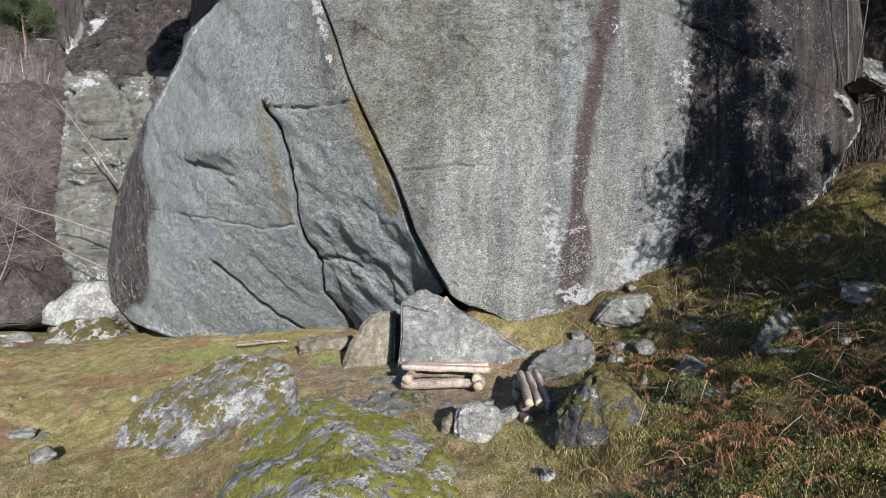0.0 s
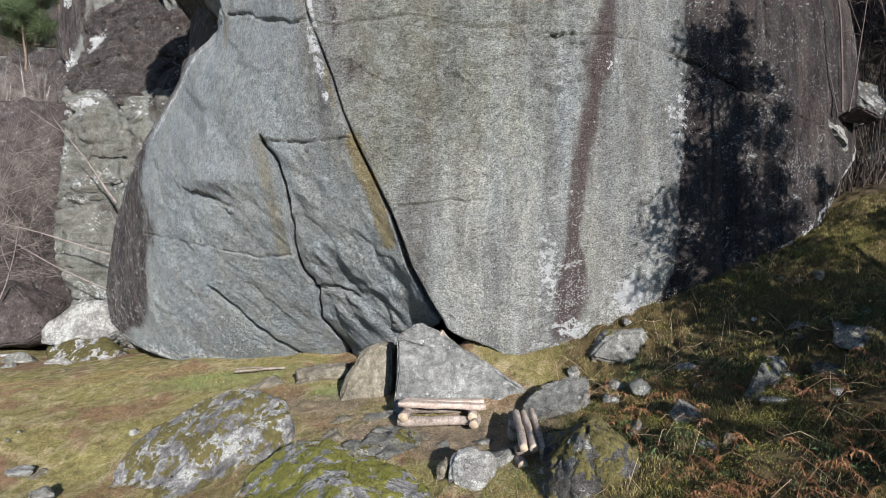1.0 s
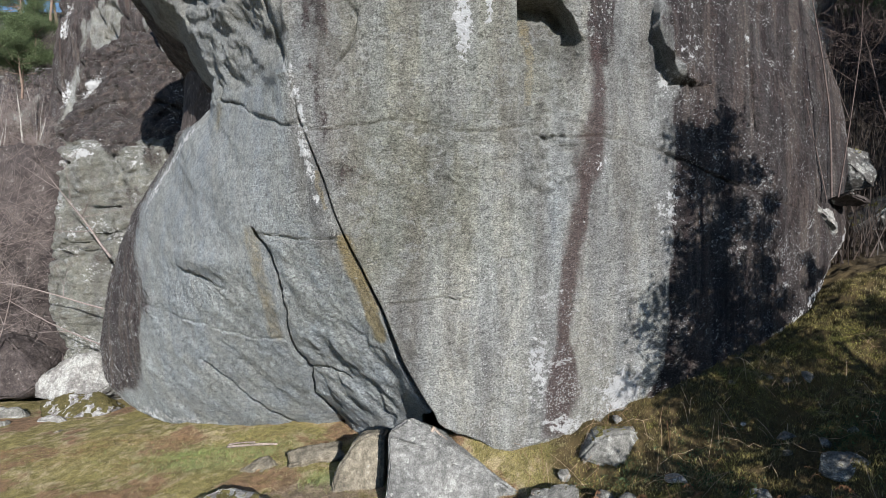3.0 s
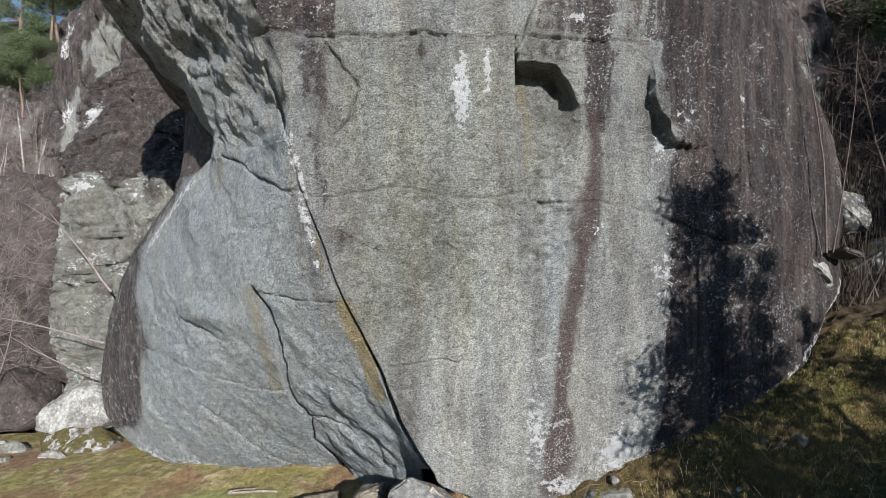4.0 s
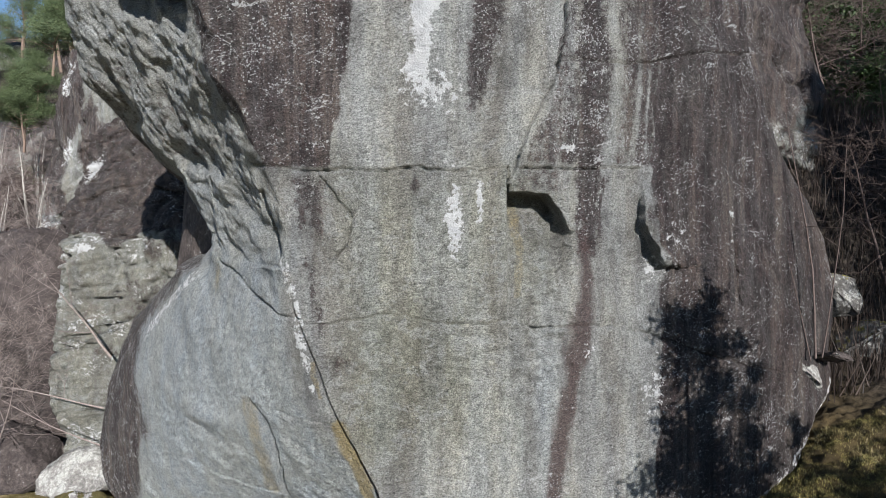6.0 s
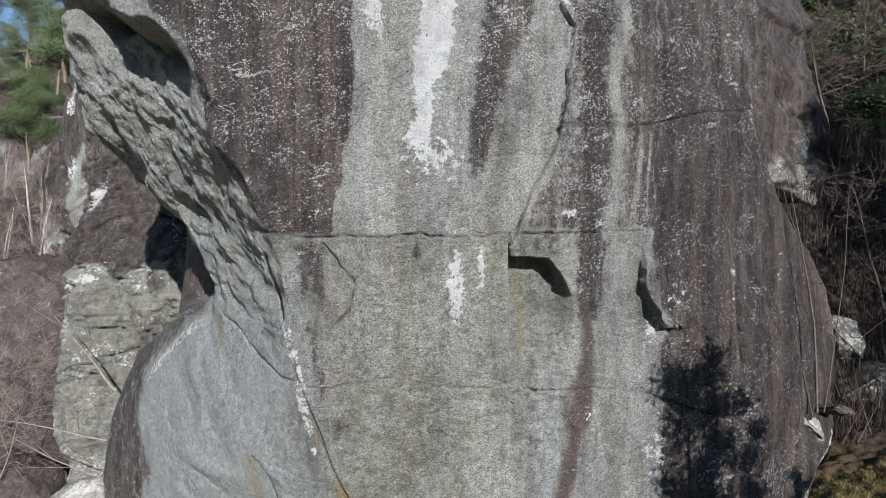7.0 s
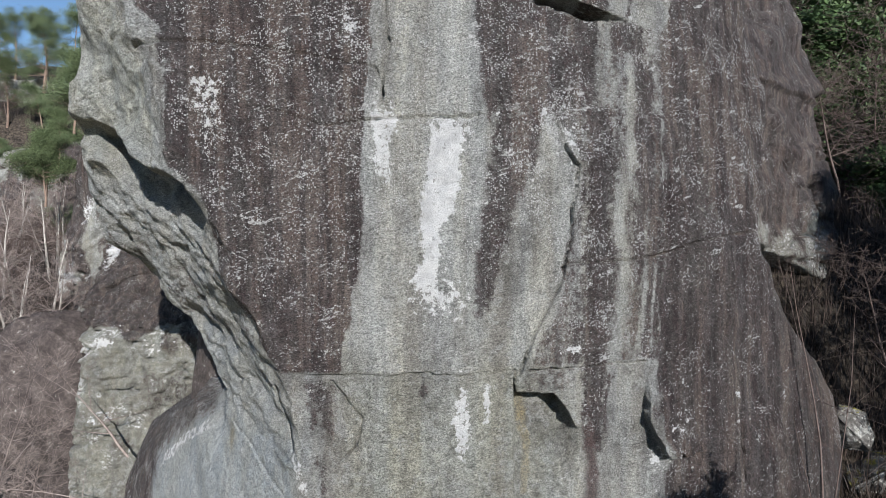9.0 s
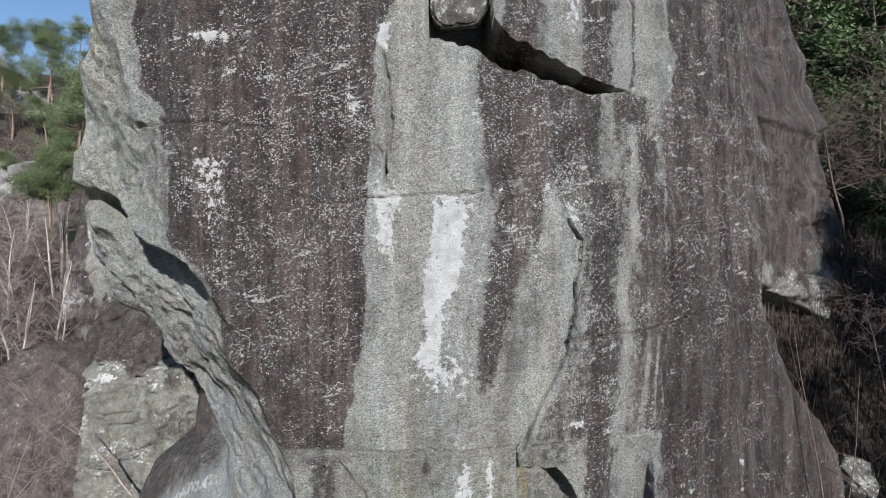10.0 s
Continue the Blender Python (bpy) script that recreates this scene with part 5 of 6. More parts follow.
def log_mesh(name, length, r, seed, mat, flat=0.0, bow=0.03, sides=18, rings=16):
    """A log along x with its middle at the origin; flat: how much of the top is split off."""
    rnd = random.Random(seed)
    ph = rnd.uniform(0, 9)
    verts, faces, mats = [], [], []
    for i in range(rings + 1):
        t = i / rings
        x = (t - 0.5) * length
        cy, cz = bow * math.sin(3 * t + ph), bow * 0.6 * math.sin(2 * t + ph * 2)
        for k in range(sides):
            a = 2 * math.pi * k / sides
            rr = r * (1 + 0.30 * noise.noise((x * 2.2 + seed, math.cos(a), math.sin(a))) + 0.16 * noise.noise((x * 9 + seed, 2 * math.cos(a), 2 * math.sin(a))) - 0.12 * (t - 0.5))
            if i in (0, rings):
                rr *= 0.95
            z = rr * math.sin(a)
            verts.append((x, cy + rr * math.cos(a), cz + min(z, r * (1 - flat)) if flat else cz + z))
    for i in range(rings):
        for k in range(sides):
            a, b = i * sides + k, i * sides + (k + 1) % sides
            faces.append((a, a + sides, b + sides, b))
            mats.append(0)
    faces += [tuple(range(sides)), tuple(range(rings * sides, (rings + 1) * sides))[::-1]]
    mats += [1, 1]
    me = mesh_of(name, verts, faces, mat)
    me.materials.append(END_WOOD)
    me.polygons.foreach_set("material_index", mats)
    return me


def log_part(name, parent, at, turn, length, r, seed, mat, label="", **kw):
    ob = part(name, log_mesh(name, length, r, seed, mat, **kw), parent, label)
    ob.matrix_local = pose(*at, *turn)
    return ob


bench = tagged(new("log_bench"), "rustic bench of peeled split logs in front of the rock slab", "bench", "log benches")
bench.location = (0.05, 9.8, 0.12)
log_part("seat_log", bench, (0, -0.10, 0.30), (0, 0, -1), 1.66, 0.08, 1, PALE_WOOD, "pale peeled split log", flat=0.5)
log_part("seat_log", bench, (0.02, 0.08, 0.31), (0, 0, -2), 1.60, 0.08, 2, PALE_WOOD, "pale peeled split log", flat=0.5)
log_part("cross_log", bench, (-0.68, -0.06, 0.17), (0, 0, 88), 0.62, 0.085, 3, BARK)
log_part("cross_log", bench, (0.58, -0.06, 0.17), (0, 0, 93), 0.62, 0.085, 4, BARK)
log_part("base_log", bench, (-0.08, -0.24, 0.04), (0, 0, -2), 1.5, 0.085, 5, BARK)
log_part("base_log", bench, (0.05, 0.22, 0.09), (0, 0, 2), 1.5, 0.09, 6, BARK)
log_part("foot_log", bench, (0.62, -0.30, 0.07), (0, 0, 80), 0.35, 0.08, 7, BARK)

stool = tagged(new("log_bench"), "seat of three weathered logs on two cross logs", "bench", "log benches")
stool.location = (1.48, 8.45, 0.10)
for k, (ox, ang, n, r, tip) in enumerate(((-0.13, 86, 1.34, 0.066, 3), (0.02, 87, 1.40, 0.062, 2), (0.16, 90, 1.36, 0.060, 5))):
    log_part("seat_log", stool, (ox, 0.02, 0.36), (0, -tip, ang), n, r, 11 + k, BARK, "weathered grey-pink log", bow=0.018, rings=28)
log_part("cross_log", stool, (0, -0.44, 0.22), (0, 0, 3), 0.50, 0.06, 15, BARK)
log_part("cross_log", stool, (0, 0.48, 0.24), (0, 0, -4), 0.5, 0.07, 16, BARK)
log_part("foot_log", stool, (-0.18, -0.50, 0.07), (0, 0, 85), 0.36, 0.075, 17, BARK)
log_part("foot_log", stool, (0.18, -0.50, 0.07), (0, 0, 95), 0.36, 0.072, 18, BARK)
log_part("foot_log", stool, (-0.16, 0.5, 0.08), (0, 0, 88), 0.3, 0.08, 19, BARK)
log_part("foot_log", stool, (0.16, 0.5, 0.08), (0, 0, 92), 0.3, 0.08, 20, BARK)

pole = tagged(new("fallen_pole"), "thin bleached pole lying in the grass under the boulder", "pole")
pole.location = (-4.95, 14.0, -0.22)
log_part("pole_stem", pole, (0, 0, 0), (0, -7, -10), 1.5, 0.032, 31, BARK, bow=0.04)
log_part("pole_branch", pole, (-0.3, 0.06, 0.04), (0, -4, 14), 0.7, 0.02, 32, BARK, bow=0.04)
wedge = tagged(new("log"), "short weathered log leaning in the crack behind the slab", "log")
wedge.location = (0.25, 10.95, 1.28)
log_part("log_stem", wedge, (0, 0, 0), (0, 48, 20), 0.75, 0.075, 33, BARK)
billet = tagged(new("log"), "short sawn log end standing beside the slab", "log")
billet.location = (2.05, 9.75, 0.62)
log_part("log_stem", billet, (0, 0, 0), (0, 80, 30), 0.34, 0.10, 34, PALE_WOOD)
rock("stone", (1.26, 6.15, 0.16), (0.13, 0.1, 0.1), 143, WHITE_ROCK, "small white stone in the grass", planes=6)
rock("stone", (2.65, 10.05, 0.92), (0.14, 0.12, 0.15), 144, GREY_ROCK, "small grey stone at the boulder's foot", planes=6)
rock("stone", (4.47, 9.2, 1.27), (0.24, 0.18, 0.12), 145, WHITE_ROCK, "flat pale stone in the heather", planes=6)
rock("stone", (4.75, 7.2, 1.40), (0.28, 0.14, 0.07), 146, WHITE_ROCK, "flat pale stone before the grey block", planes=6)
rock("stone", (5.45, 6.95, 1.62), (0.12, 0.1, 0.07), 147, WHITE_ROCK, "small pale stone in the shaded heather", planes=6)
rock("boulder_stone", (5.85, 7.5, 1.72), (0.34, 0.3, 0.26), 148, DARK_ROCK, "dark stone in the shaded heather", planes=7)
rock("stone", (3.2, 9.3, 0.9), (0.2, 0.16, 0.16), 149, GREY_ROCK, "grey stone in the heather", planes=6)
rock("stone", (3.0, 8.9, 0.8), (0.16, 0.14, 0.14), 150, GREY_ROCK, "grey stone in the heather", planes=6)

# ---- low plants ----
GRASS = make_leafy("grass_blades", (0.15, 0.125, 0.05), (0.58, 0.49, 0.28))
GREEN_GRASS = make_leafy("green_blades", (0.10, 0.17, 0.04), (0.28, 0.36, 0.12))
HEATH = make_leafy("heather_sprigs", (0.022, 0.022, 0.008), (0.25, 0.20, 0.075))
GOLD_GRASS = make_leafy("mossy_blades", (0.11, 0.10, 0.03), (0.50, 0.43, 0.15))
RUST_GRASS = make_leafy("rusty_blades", (0.12, 0.06, 0.03), (0.42, 0.25, 0.13))
FERN = make_leafy("dead_bracken", (0.10, 0.045, 0.022), (0.34, 0.17, 0.085))
TWIG = make_plain("twig_bark", (0.11, 0.085, 0.08), (0.33, 0.28, 0.265), 30)


def blades(name, n, seed, keep, tall, wide, mat, label, category, box, lean=0.6):
    """Thin blades on the ground; keep(x, y): how likely one stands there."""
    g = np.random.default_rng(seed)
    x, y = g.uniform(box[0], box[1], n * 4), g.uniform(box[2], box[3], n * 4)
    ok = g.uniform(0, 1, n * 4) < keep(x, y)
    x, y = x[ok][:n], y[ok][:n]
    z = ground_z(x, y) - 0.01
    n = len(x)
    h = g.uniform(*tall, n) * (0.7 + 0.5 * (0.5 + 0.5 * noise2(x / 0.4, y / 0.4, seed)))
    a, w, bend = g.uniform(0, 2 * np.pi, n), g.uniform(*wide, n), g.uniform(0.1, lean, n)
    t = g.uniform(0, 2 * np.pi, n)
    dx, dy = np.cos(a) * w, np.sin(a) * w
    tx, ty = np.cos(t) * bend * h, np.sin(t) * bend * h
    base1, base2 = np.stack([x - dx, y - dy, z], -1), np.stack([x + dx, y + dy, z], -1)
    m1 = np.stack([x - dx * 0.7 + tx * 0.35, y - dy * 0.7 + ty * 0.35, z + h * 0.6], -1)
    m2 = np.stack([x + dx * 0.7 + tx * 0.35, y + dy * 0.7 + ty * 0.35, z + h * 0.6], -1)
    tip = np.stack([x + tx, y + ty, z + h * (1 - 0.25 * bend)], -1)
    verts = np.stack([base1, base2, m2, m1, tip], 1).reshape(-1, 3)
    i = np.arange(n) * 5
    faces = [f for k in i.tolist() for f in ((k, k + 1, k + 2, k + 3), (k + 3, k + 2, k + 4))]
    me = mesh_of(name, verts.tolist(), faces, mat)
    return tagged(new(name, me), label, category, kind="stuff")


def bare(x, y):
    return blot(x, y, 0.2, 9.2, 2.4, 0.7) + 0.7 * blot(x, y, -2.5, 11.2, 1.4, 0.8) + 0.5 * blot(x, y, -7, 13.4, 2.2, 0.5)


blades("grass", 45000, 3, lambda x, y: np.clip((0.5 + 0.9 * fbm(x / 0.8, y / 0.8, 7, 3)) * smooth(3.0, 1.4, x) * (1 - 0.85 * bare(x, y)), 0, 1), (0.03, 0.10), (0.0015, 0.004), GRASS, "short dead straw-coloured grass", "grass", (-14, 3, 4.5, 16), 2.4)
blades("grass", 90000, 14, lambda x, y: np.clip((0.65 - 0.9 * fbm(x / 0.8, y / 0.8, 7, 3)) * smooth(4.0, 1.4, x) * (1 - 0.9 * bare(x, y)), 0, 1), (0.015, 0.05), (0.002, 0.005), GOLD_GRASS, "short mossy olive-gold grass", "grass", (-14, 4, 4.5, 16), 1.8)
blades("grass", 26000, 15, lambda x, y: np.clip(1.6 * fbm(x / 1.1 + 9, y / 0.9, 17, 3) * smooth(3.0, 1.4, x), 0, 1), (0.03, 0.12), (0.0015, 0.004), RUST_GRASS, "rust-brown dead grass and litter", "grass", (-14, 3, 4.5, 16), 2.6)
blades("grass", 9000, 4, lambda x, y: np.clip(0.9 * blot(x, y, -5.8, 13.9, 1.9, 0.7) + 0.8 * blot(x, y, -2.6, 11.9, 0.5, 0.45) + 0.9 * blot(x, y, 1.2, 7.35, 0.35, 0.25), 0, 1), (0.05, 0.13), (0.003, 0.006), GREEN_GRASS, "fresh green grass", "grass", (-10, 2, 6.5, 16), 1.0)
blades("heather", 160000, 5, lambda x, y: np.clip((0.7 + 0.7 * fbm(x / 0.5, y / 0.5, 9, 3)) * smooth(1.4, 2.8, x + 0.4 * (8 - y)), 0, 1), (0.03, 0.12), (0.002, 0.005), HEATH, "dark heather and bilberry scrub", "heather", (0.3, 12.5, 4.2, 13.5), 1.1)
blades("heather", 50000, 16, lambda x, y: np.clip((0.1 + 1.5 * fbm(x / 0.6, y / 0.6, 19, 3)) * smooth(1.2, 2.6, x + 0.4 * (8 - y)), 0, 1), (0.03, 0.10), (0.002, 0.005), GOLD_GRASS, "yellow-green moss among the heather", "heather", (0.3, 12.5, 4.2, 13.5), 1.2)
blades("dry_grass", 16000, 6, lambda x, y: np.clip(1.3 * fbm(x / 0.7, y / 0.7, 13, 3) * smooth(0.5, 1.8, x), 0, 1), (0.05, 0.15), (0.0015, 0.004), GRASS, "long straw-coloured grass tufts", "grass", (0.2, 12, 4.2, 13.5), 1.6)


def frond(verts, faces, at, way, length, rise, g):
    """A dead fern frond: an arched stem with curled leaflets."""
    px, py = -way[1], way[0]
    prev = None
    for k in range(17):
        t = k / 16
        c = (at[0] + way[0] * length * t, at[1] + way[1] * length * t, at[2] + rise * math.sin(2.4 * t) + 0.01)
        i = len(verts)
        verts += [(c[0] - px * 0.004, c[1] - py * 0.004, c[2]), (c[0] + px * 0.004, c[1] + py * 0.004, c[2])]
        if prev is not None:
            faces.append((prev, prev + 1, i + 1, i))
            for side in (-1, 1):
                w = 0.26 * length * (1.1 - t) * g.uniform(0.3, 1.2)
                j = len(verts)
                f = g.uniform(-0.02, 0.05)
                verts += [c, (c[0] + way[0] * 0.014, c[1] + way[1] * 0.014, c[2]), (c[0] + side * px * w + way[0] * f, c[1] + side * py * w + way[1] * f, c[2] - g.uniform(-0.03, 0.09))]
                faces.append((j, j + 1, j + 2))
        prev = i


g = random.Random(11)
fv, ff = [], []
for k in range(230):
    fx, fy = g.choice([(2.9, 5.4), (3.6, 5.6), (3.3, 6.6), (3.9, 7.9), (5.6, 7.0), (3.0, 8.5), (6.3, 6.2), (4.7, 5.4), (3.2, 4.9)])
    fx, fy = fx + g.gauss(0, 0.5), fy + g.gauss(0, 0.45)
    a = g.uniform(0, 6.28)
    frond(fv, ff, (fx, fy, float(ground_z(fx, fy)) + 0.08), (math.cos(a), math.sin(a)), g.uniform(0.18, 0.5), g.uniform(0.0, 0.2), g)
tagged(new("bracken", mesh_of("bracken", fv, ff, FERN)), "flattened rust-brown dead bracken fronds", "bracken", kind="stuff")


blades("dry_grass", 5000, 8, lambda x, y: np.clip(0.9 * blot(x, y, 1.7, 10.6, 0.9, 0.5), 0, 1), (0.02, 0.09), (0.002, 0.005), GRASS, "straw-coloured dead grass at the boulder's foot", "grass", (0.2, 3.6, 9.6, 11.6), 1.6)


def sprigs(name, clumps, each, seed, keep, size, mat, label, category, box):
    """Clumps of tiny leaves close to the ground."""
    gg = np.random.default_rng(seed)
    x, y = gg.uniform(box[0], box[1], clumps * 4), gg.uniform(box[2], box[3], clumps * 4)
    ok = gg.uniform(0, 1, clumps * 4) < keep(x, y)
    x, y = x[ok][:clumps], y[ok][:clumps]
    n = len(x) * each
    cx, cy = np.repeat(x, each) + gg.normal(0, 0.09, n), np.repeat(y, each) + gg.normal(0, 0.09, n)
    c = np.stack([cx, cy, ground_z(cx, cy) + np.abs(gg.normal(0.03, 0.05, n))], -1)
    a, b = gg.normal(0, size, (n, 3)), gg.normal(0, size * 0.6, (n, 3))
    verts = np.stack([c - b * 0.5, c + b * 0.5, c + a], 1).reshape(-1, 3)
    faces = [(k, k + 1, k + 2) for k in range(0, 3 * n, 3)]
    return tagged(new(name, mesh_of(name, verts.tolist(), faces, mat)), label, category, kind="stuff")


CUSHION = make_leafy("moss_sprigs", (0.08, 0.08, 0.018), (0.36, 0.34, 0.09))
BILBERRY = make_leafy("bilberry_leaves", (0.02, 0.035, 0.012), (0.10, 0.15, 0.06))
sprigs("moss_tuft", 900, 110, 21, lambda x, y: np.clip(1.2 * fbm(x / 0.8, y / 0.8, 17, 3) * smooth(1.6, 2.6, x), 0, 1), 0.011, CUSHION, "yellow-green moss tufts among the heather", "moss", (1.2, 10, 4.3, 11))
sprigs("bilberry", 420, 50, 22, lambda x, y: np.clip(1.1 * fbm(x / 0.7, y / 0.7, 19, 3) * smooth(1.4, 2.2, x), 0, 1), 0.024, BILBERRY, "low dark green bilberry leaves", "shrub", (1.2, 9, 4.3, 10))

# loose dead stems on the slope
rnd = random.Random(29)
tv, tf = [], []
STEM = make_leafy("dead_stem_bark", (0.20, 0.10, 0.05), (0.50, 0.38, 0.26))
for k in range(420):
    x, y, a, n = rnd.uniform(1.8, 9.5), rnd.uniform(4.6, 11.0), rnd.uniform(0, 6.28), rnd.uniform(0.2, 0.8)
    pts = [Vector((x + math.cos(a) * n * t, y + math.sin(a) * n * t, float(ground_z(x + math.cos(a) * n * t, y + math.sin(a) * n * t)) + 0.10 + 0.15 * math.sin(2.5 * t + k))) for t in (0, 0.3, 0.6, 1.0)]
    i0 = len(tv)
    for q in pts:
        tv += [q + Vector((-0.004, 0, 0)), q + Vector((0.004, 0, 0.002)), q + Vector((0, 0.002, 0.006))]
    for m in range(3):
        for e in range(3):
            p0, p1 = i0 + m * 3 + e, i0 + m * 3 + (e + 1) % 3
            tf.append((p0, p1, p1 + 3, p0 + 3))
tagged(new("dead_stems", mesh_of("dead_stems", tv, tf, STEM)), "pale and rusty dead stems lying over the heather", "twigs", kind="stuff")


# ---- trees ----
def tube(verts, faces, pts, radii, sides=5):
    first = len(verts)
    for i, (p, r) in enumerate(zip(pts, radii)):
        d = (pts[min(i + 1, len(pts) - 1)] - pts[max(i - 1, 0)]).normalized()
        u = d.orthogonal().normalized()
        w = d.cross(u)
        for k in range(sides):
            a = 2 * math.pi * k / sides
            verts.append(p + (u * math.cos(a) + w * math.sin(a)) * r)
    for i in range(len(pts) - 1):
        for k in range(sides):
            a, b = first + i * sides + k, first + i * sides + (k + 1) % sides
            faces.append((a, b, b + sides, a + sides))


def grow(verts, faces, ends, start, way, length, r, depth, g, droop=0.0, wander=0.25, sides=5, forks=(3, 5), thin=0.004):
    """A bending branch with side branches; ends gathers the places of the outermost twigs."""
    n = 6
    pts, radii, p, d = [start], [r], start.copy(), way.normalized()
    for i in range(n):
        d = (d + Vector((g.gauss(0, wander), g.gauss(0, wander), g.gauss(0, wander) - droop)) * 0.5).normalized()
        p = p + d * (length / n)
        pts.append(p.copy())
        radii.append(max(r * (1 - 0.8 * (i + 1) / n), thin))
    tube(verts, faces, pts, radii, sides if depth > 1 else 3)
    if depth == 0:
        ends.append((pts[-1], d))
        ends.append((pts[3], d))
        return
    for _ in range(g.randint(*forks)):
        i = g.randint(2, n)
        side = Vector((g.gauss(0, 1), g.gauss(0, 1), g.gauss(0.15, 0.6))).normalized()
        grow(verts, faces, ends, pts[i], (d * 0.55 + side * 0.8), length * g.uniform(0.4, 0.62), max(radii[i] * 0.6, thin), depth - 1, g, droop, wander, 4, forks, thin)


BIRCH = make_plain("birch_bark", (0.15, 0.135, 0.125), (0.48, 0.46, 0.43), 9, 0.7, (1, 1, 0.4))
DARK_BARK = make_plain("dark_bark", (0.05, 0.036, 0.032), (0.15, 0.115, 0.105), 14)
PINE_BARK = make_plain("pine_bark", (0.11, 0.08, 0.068), (0.27, 0.195, 0.155), 12)
NEEDLES = make_leafy("pine_needles", (0.035, 0.058, 0.028), (0.15, 0.19, 0.095))
HOLLY = make_leafy("dark_leaves", (0.016, 0.034, 0.013), (0.075, 0.125, 0.045))


def bare_tree(name, seed, height, r, mat, label, depth=3, forks=(5, 7), lean=0.06, limb=0.38):
    g = random.Random(seed)
    ob = tagged(new(name), label, "tree", "bare trees")
    verts, faces, ends = [], [], []
    p, d = Vector((0, 0, -0.2)), Vector((g.gauss(0, lean), g.gauss(0, lean), 1))
    pts, radii = [p.copy()], [r]
    for i in range(12):
        d = (d + Vector((g.gauss(0, 0.05), g.gauss(0, 0.05), 0.05))).normalized()
        p = p + d * (height / 12)
        pts.append(p.copy())
        radii.append(r * (1 - 0.92 * (i + 1) / 12) + 0.006)
    tube(verts, faces, pts, radii, 7)
    part("trunk", mesh_of("trunk", verts, faces, mat), ob)
    verts, faces = [], []
    for i in range(4, 12):
        for _ in range(g.randint(1, 3)):
            side = Vector((g.gauss(0, 1), g.gauss(0, 1), 0.7)).normalized()
            grow(verts, faces, ends, pts[i], side, height * limb * g.uniform(0.4, 1.0) * (1.25 - i / 14), radii[i] * 0.55, depth - 1, g, 0.0, 0.2, 4, forks, 0.006)
    part("crown", mesh_of("crown", verts, faces, TWIG if mat is BIRCH else mat), ob, "fine bare twigs")
    return ob


def tufts(ends, g, count, size, spread, flat=0.35):
    """Small leaves in clumps round twig ends."""
    verts, faces = [], []
    for p, d in ends:
        for _ in range(count):
            c = p + Vector((g.gauss(0, spread), g.gauss(0, spread), g.gauss(0, spread * 0.6)))
            a = Vector((g.gauss(0, 1), g.gauss(0, 1), g.gauss(0.2, 0.7))).normalized()
            b = a.orthogonal().normalized() * size * flat
            i = len(verts)
            verts += [c - b, c + b, c + a * size]
            faces.append((i, i + 1, i + 2))
    return verts, faces


def pine(name, seed, height, label, bare_part=0.45, wide=0.3, count=40, size=0.20, spread=0.34, leaf=None):
    g = random.Random(seed)
    ob = tagged(new(name), label, "tree", "evergreen trees")
    verts, faces, ends = [], [], []
    p, d = Vector((0, 0, -0.3)), Vector((g.gauss(0, 0.05), g.gauss(0, 0.05), 1))
    pts, radii, r = [p.copy()], [height * 0.018], height * 0.018
    for i in range(12):
        d = (d + Vector((g.gauss(0, 0.05), g.gauss(0, 0.05), 0.08))).normalized()
        p = p + d * (height / 12)
        pts.append(p.copy())
        radii.append(r * (1 - 0.9 * (i + 1) / 12))
    tube(verts, faces, pts, radii, 7)
    bv, bf = verts, faces
    for i in range(int(12 * bare_part), 13):
        t = i / 12
        for _ in range(g.randint(2, 4)):
            side = Vector((g.gauss(0, 1), g.gauss(0, 1), g.uniform(-0.1, 0.5))).normalized()
            span_out = height * wide * (1.15 - 0.75 * (t - bare_part) / (1.01 - bare_part)) * g.uniform(0.5, 1.05)
            grow(bv, bf, ends, pts[i], side, span_out, radii[i] * 0.5 + 0.01, 2, g, -0.06, 0.22, 4, (2, 4))
    part("trunk", mesh_of("trunk", bv, bf, PINE_BARK), ob)
    lv, lf = tufts(ends, g, count, size, spread, 0.35 if leaf else 0.12)
    part("crown", mesh_of("crown", lv, lf, leaf or NEEDLES), ob, "clumps of dark green needles" if leaf is None else "small dark glossy leaves")
    return ob


def at_ground(x, y, turn=0.0, size=1.0, dz=0.0):
    return Matrix.Translation((x, y, float(ground_z(x, y)) + dz)) @ Matrix.Rotation(radians(turn), 4, "Z") @ Matrix.Scale(size, 4)


def plant(first, places):
    """Sets the first tree and copies of it at (x, y, turn, size)."""
    for k, (x, y, turn, size) in enumerate(places):
        m = at_ground(x, y, turn, size)
        if k == 0:
            first.matrix_world = m
        else:
            c = copy_thing(first, m)
            c.scale = (size, size, size)


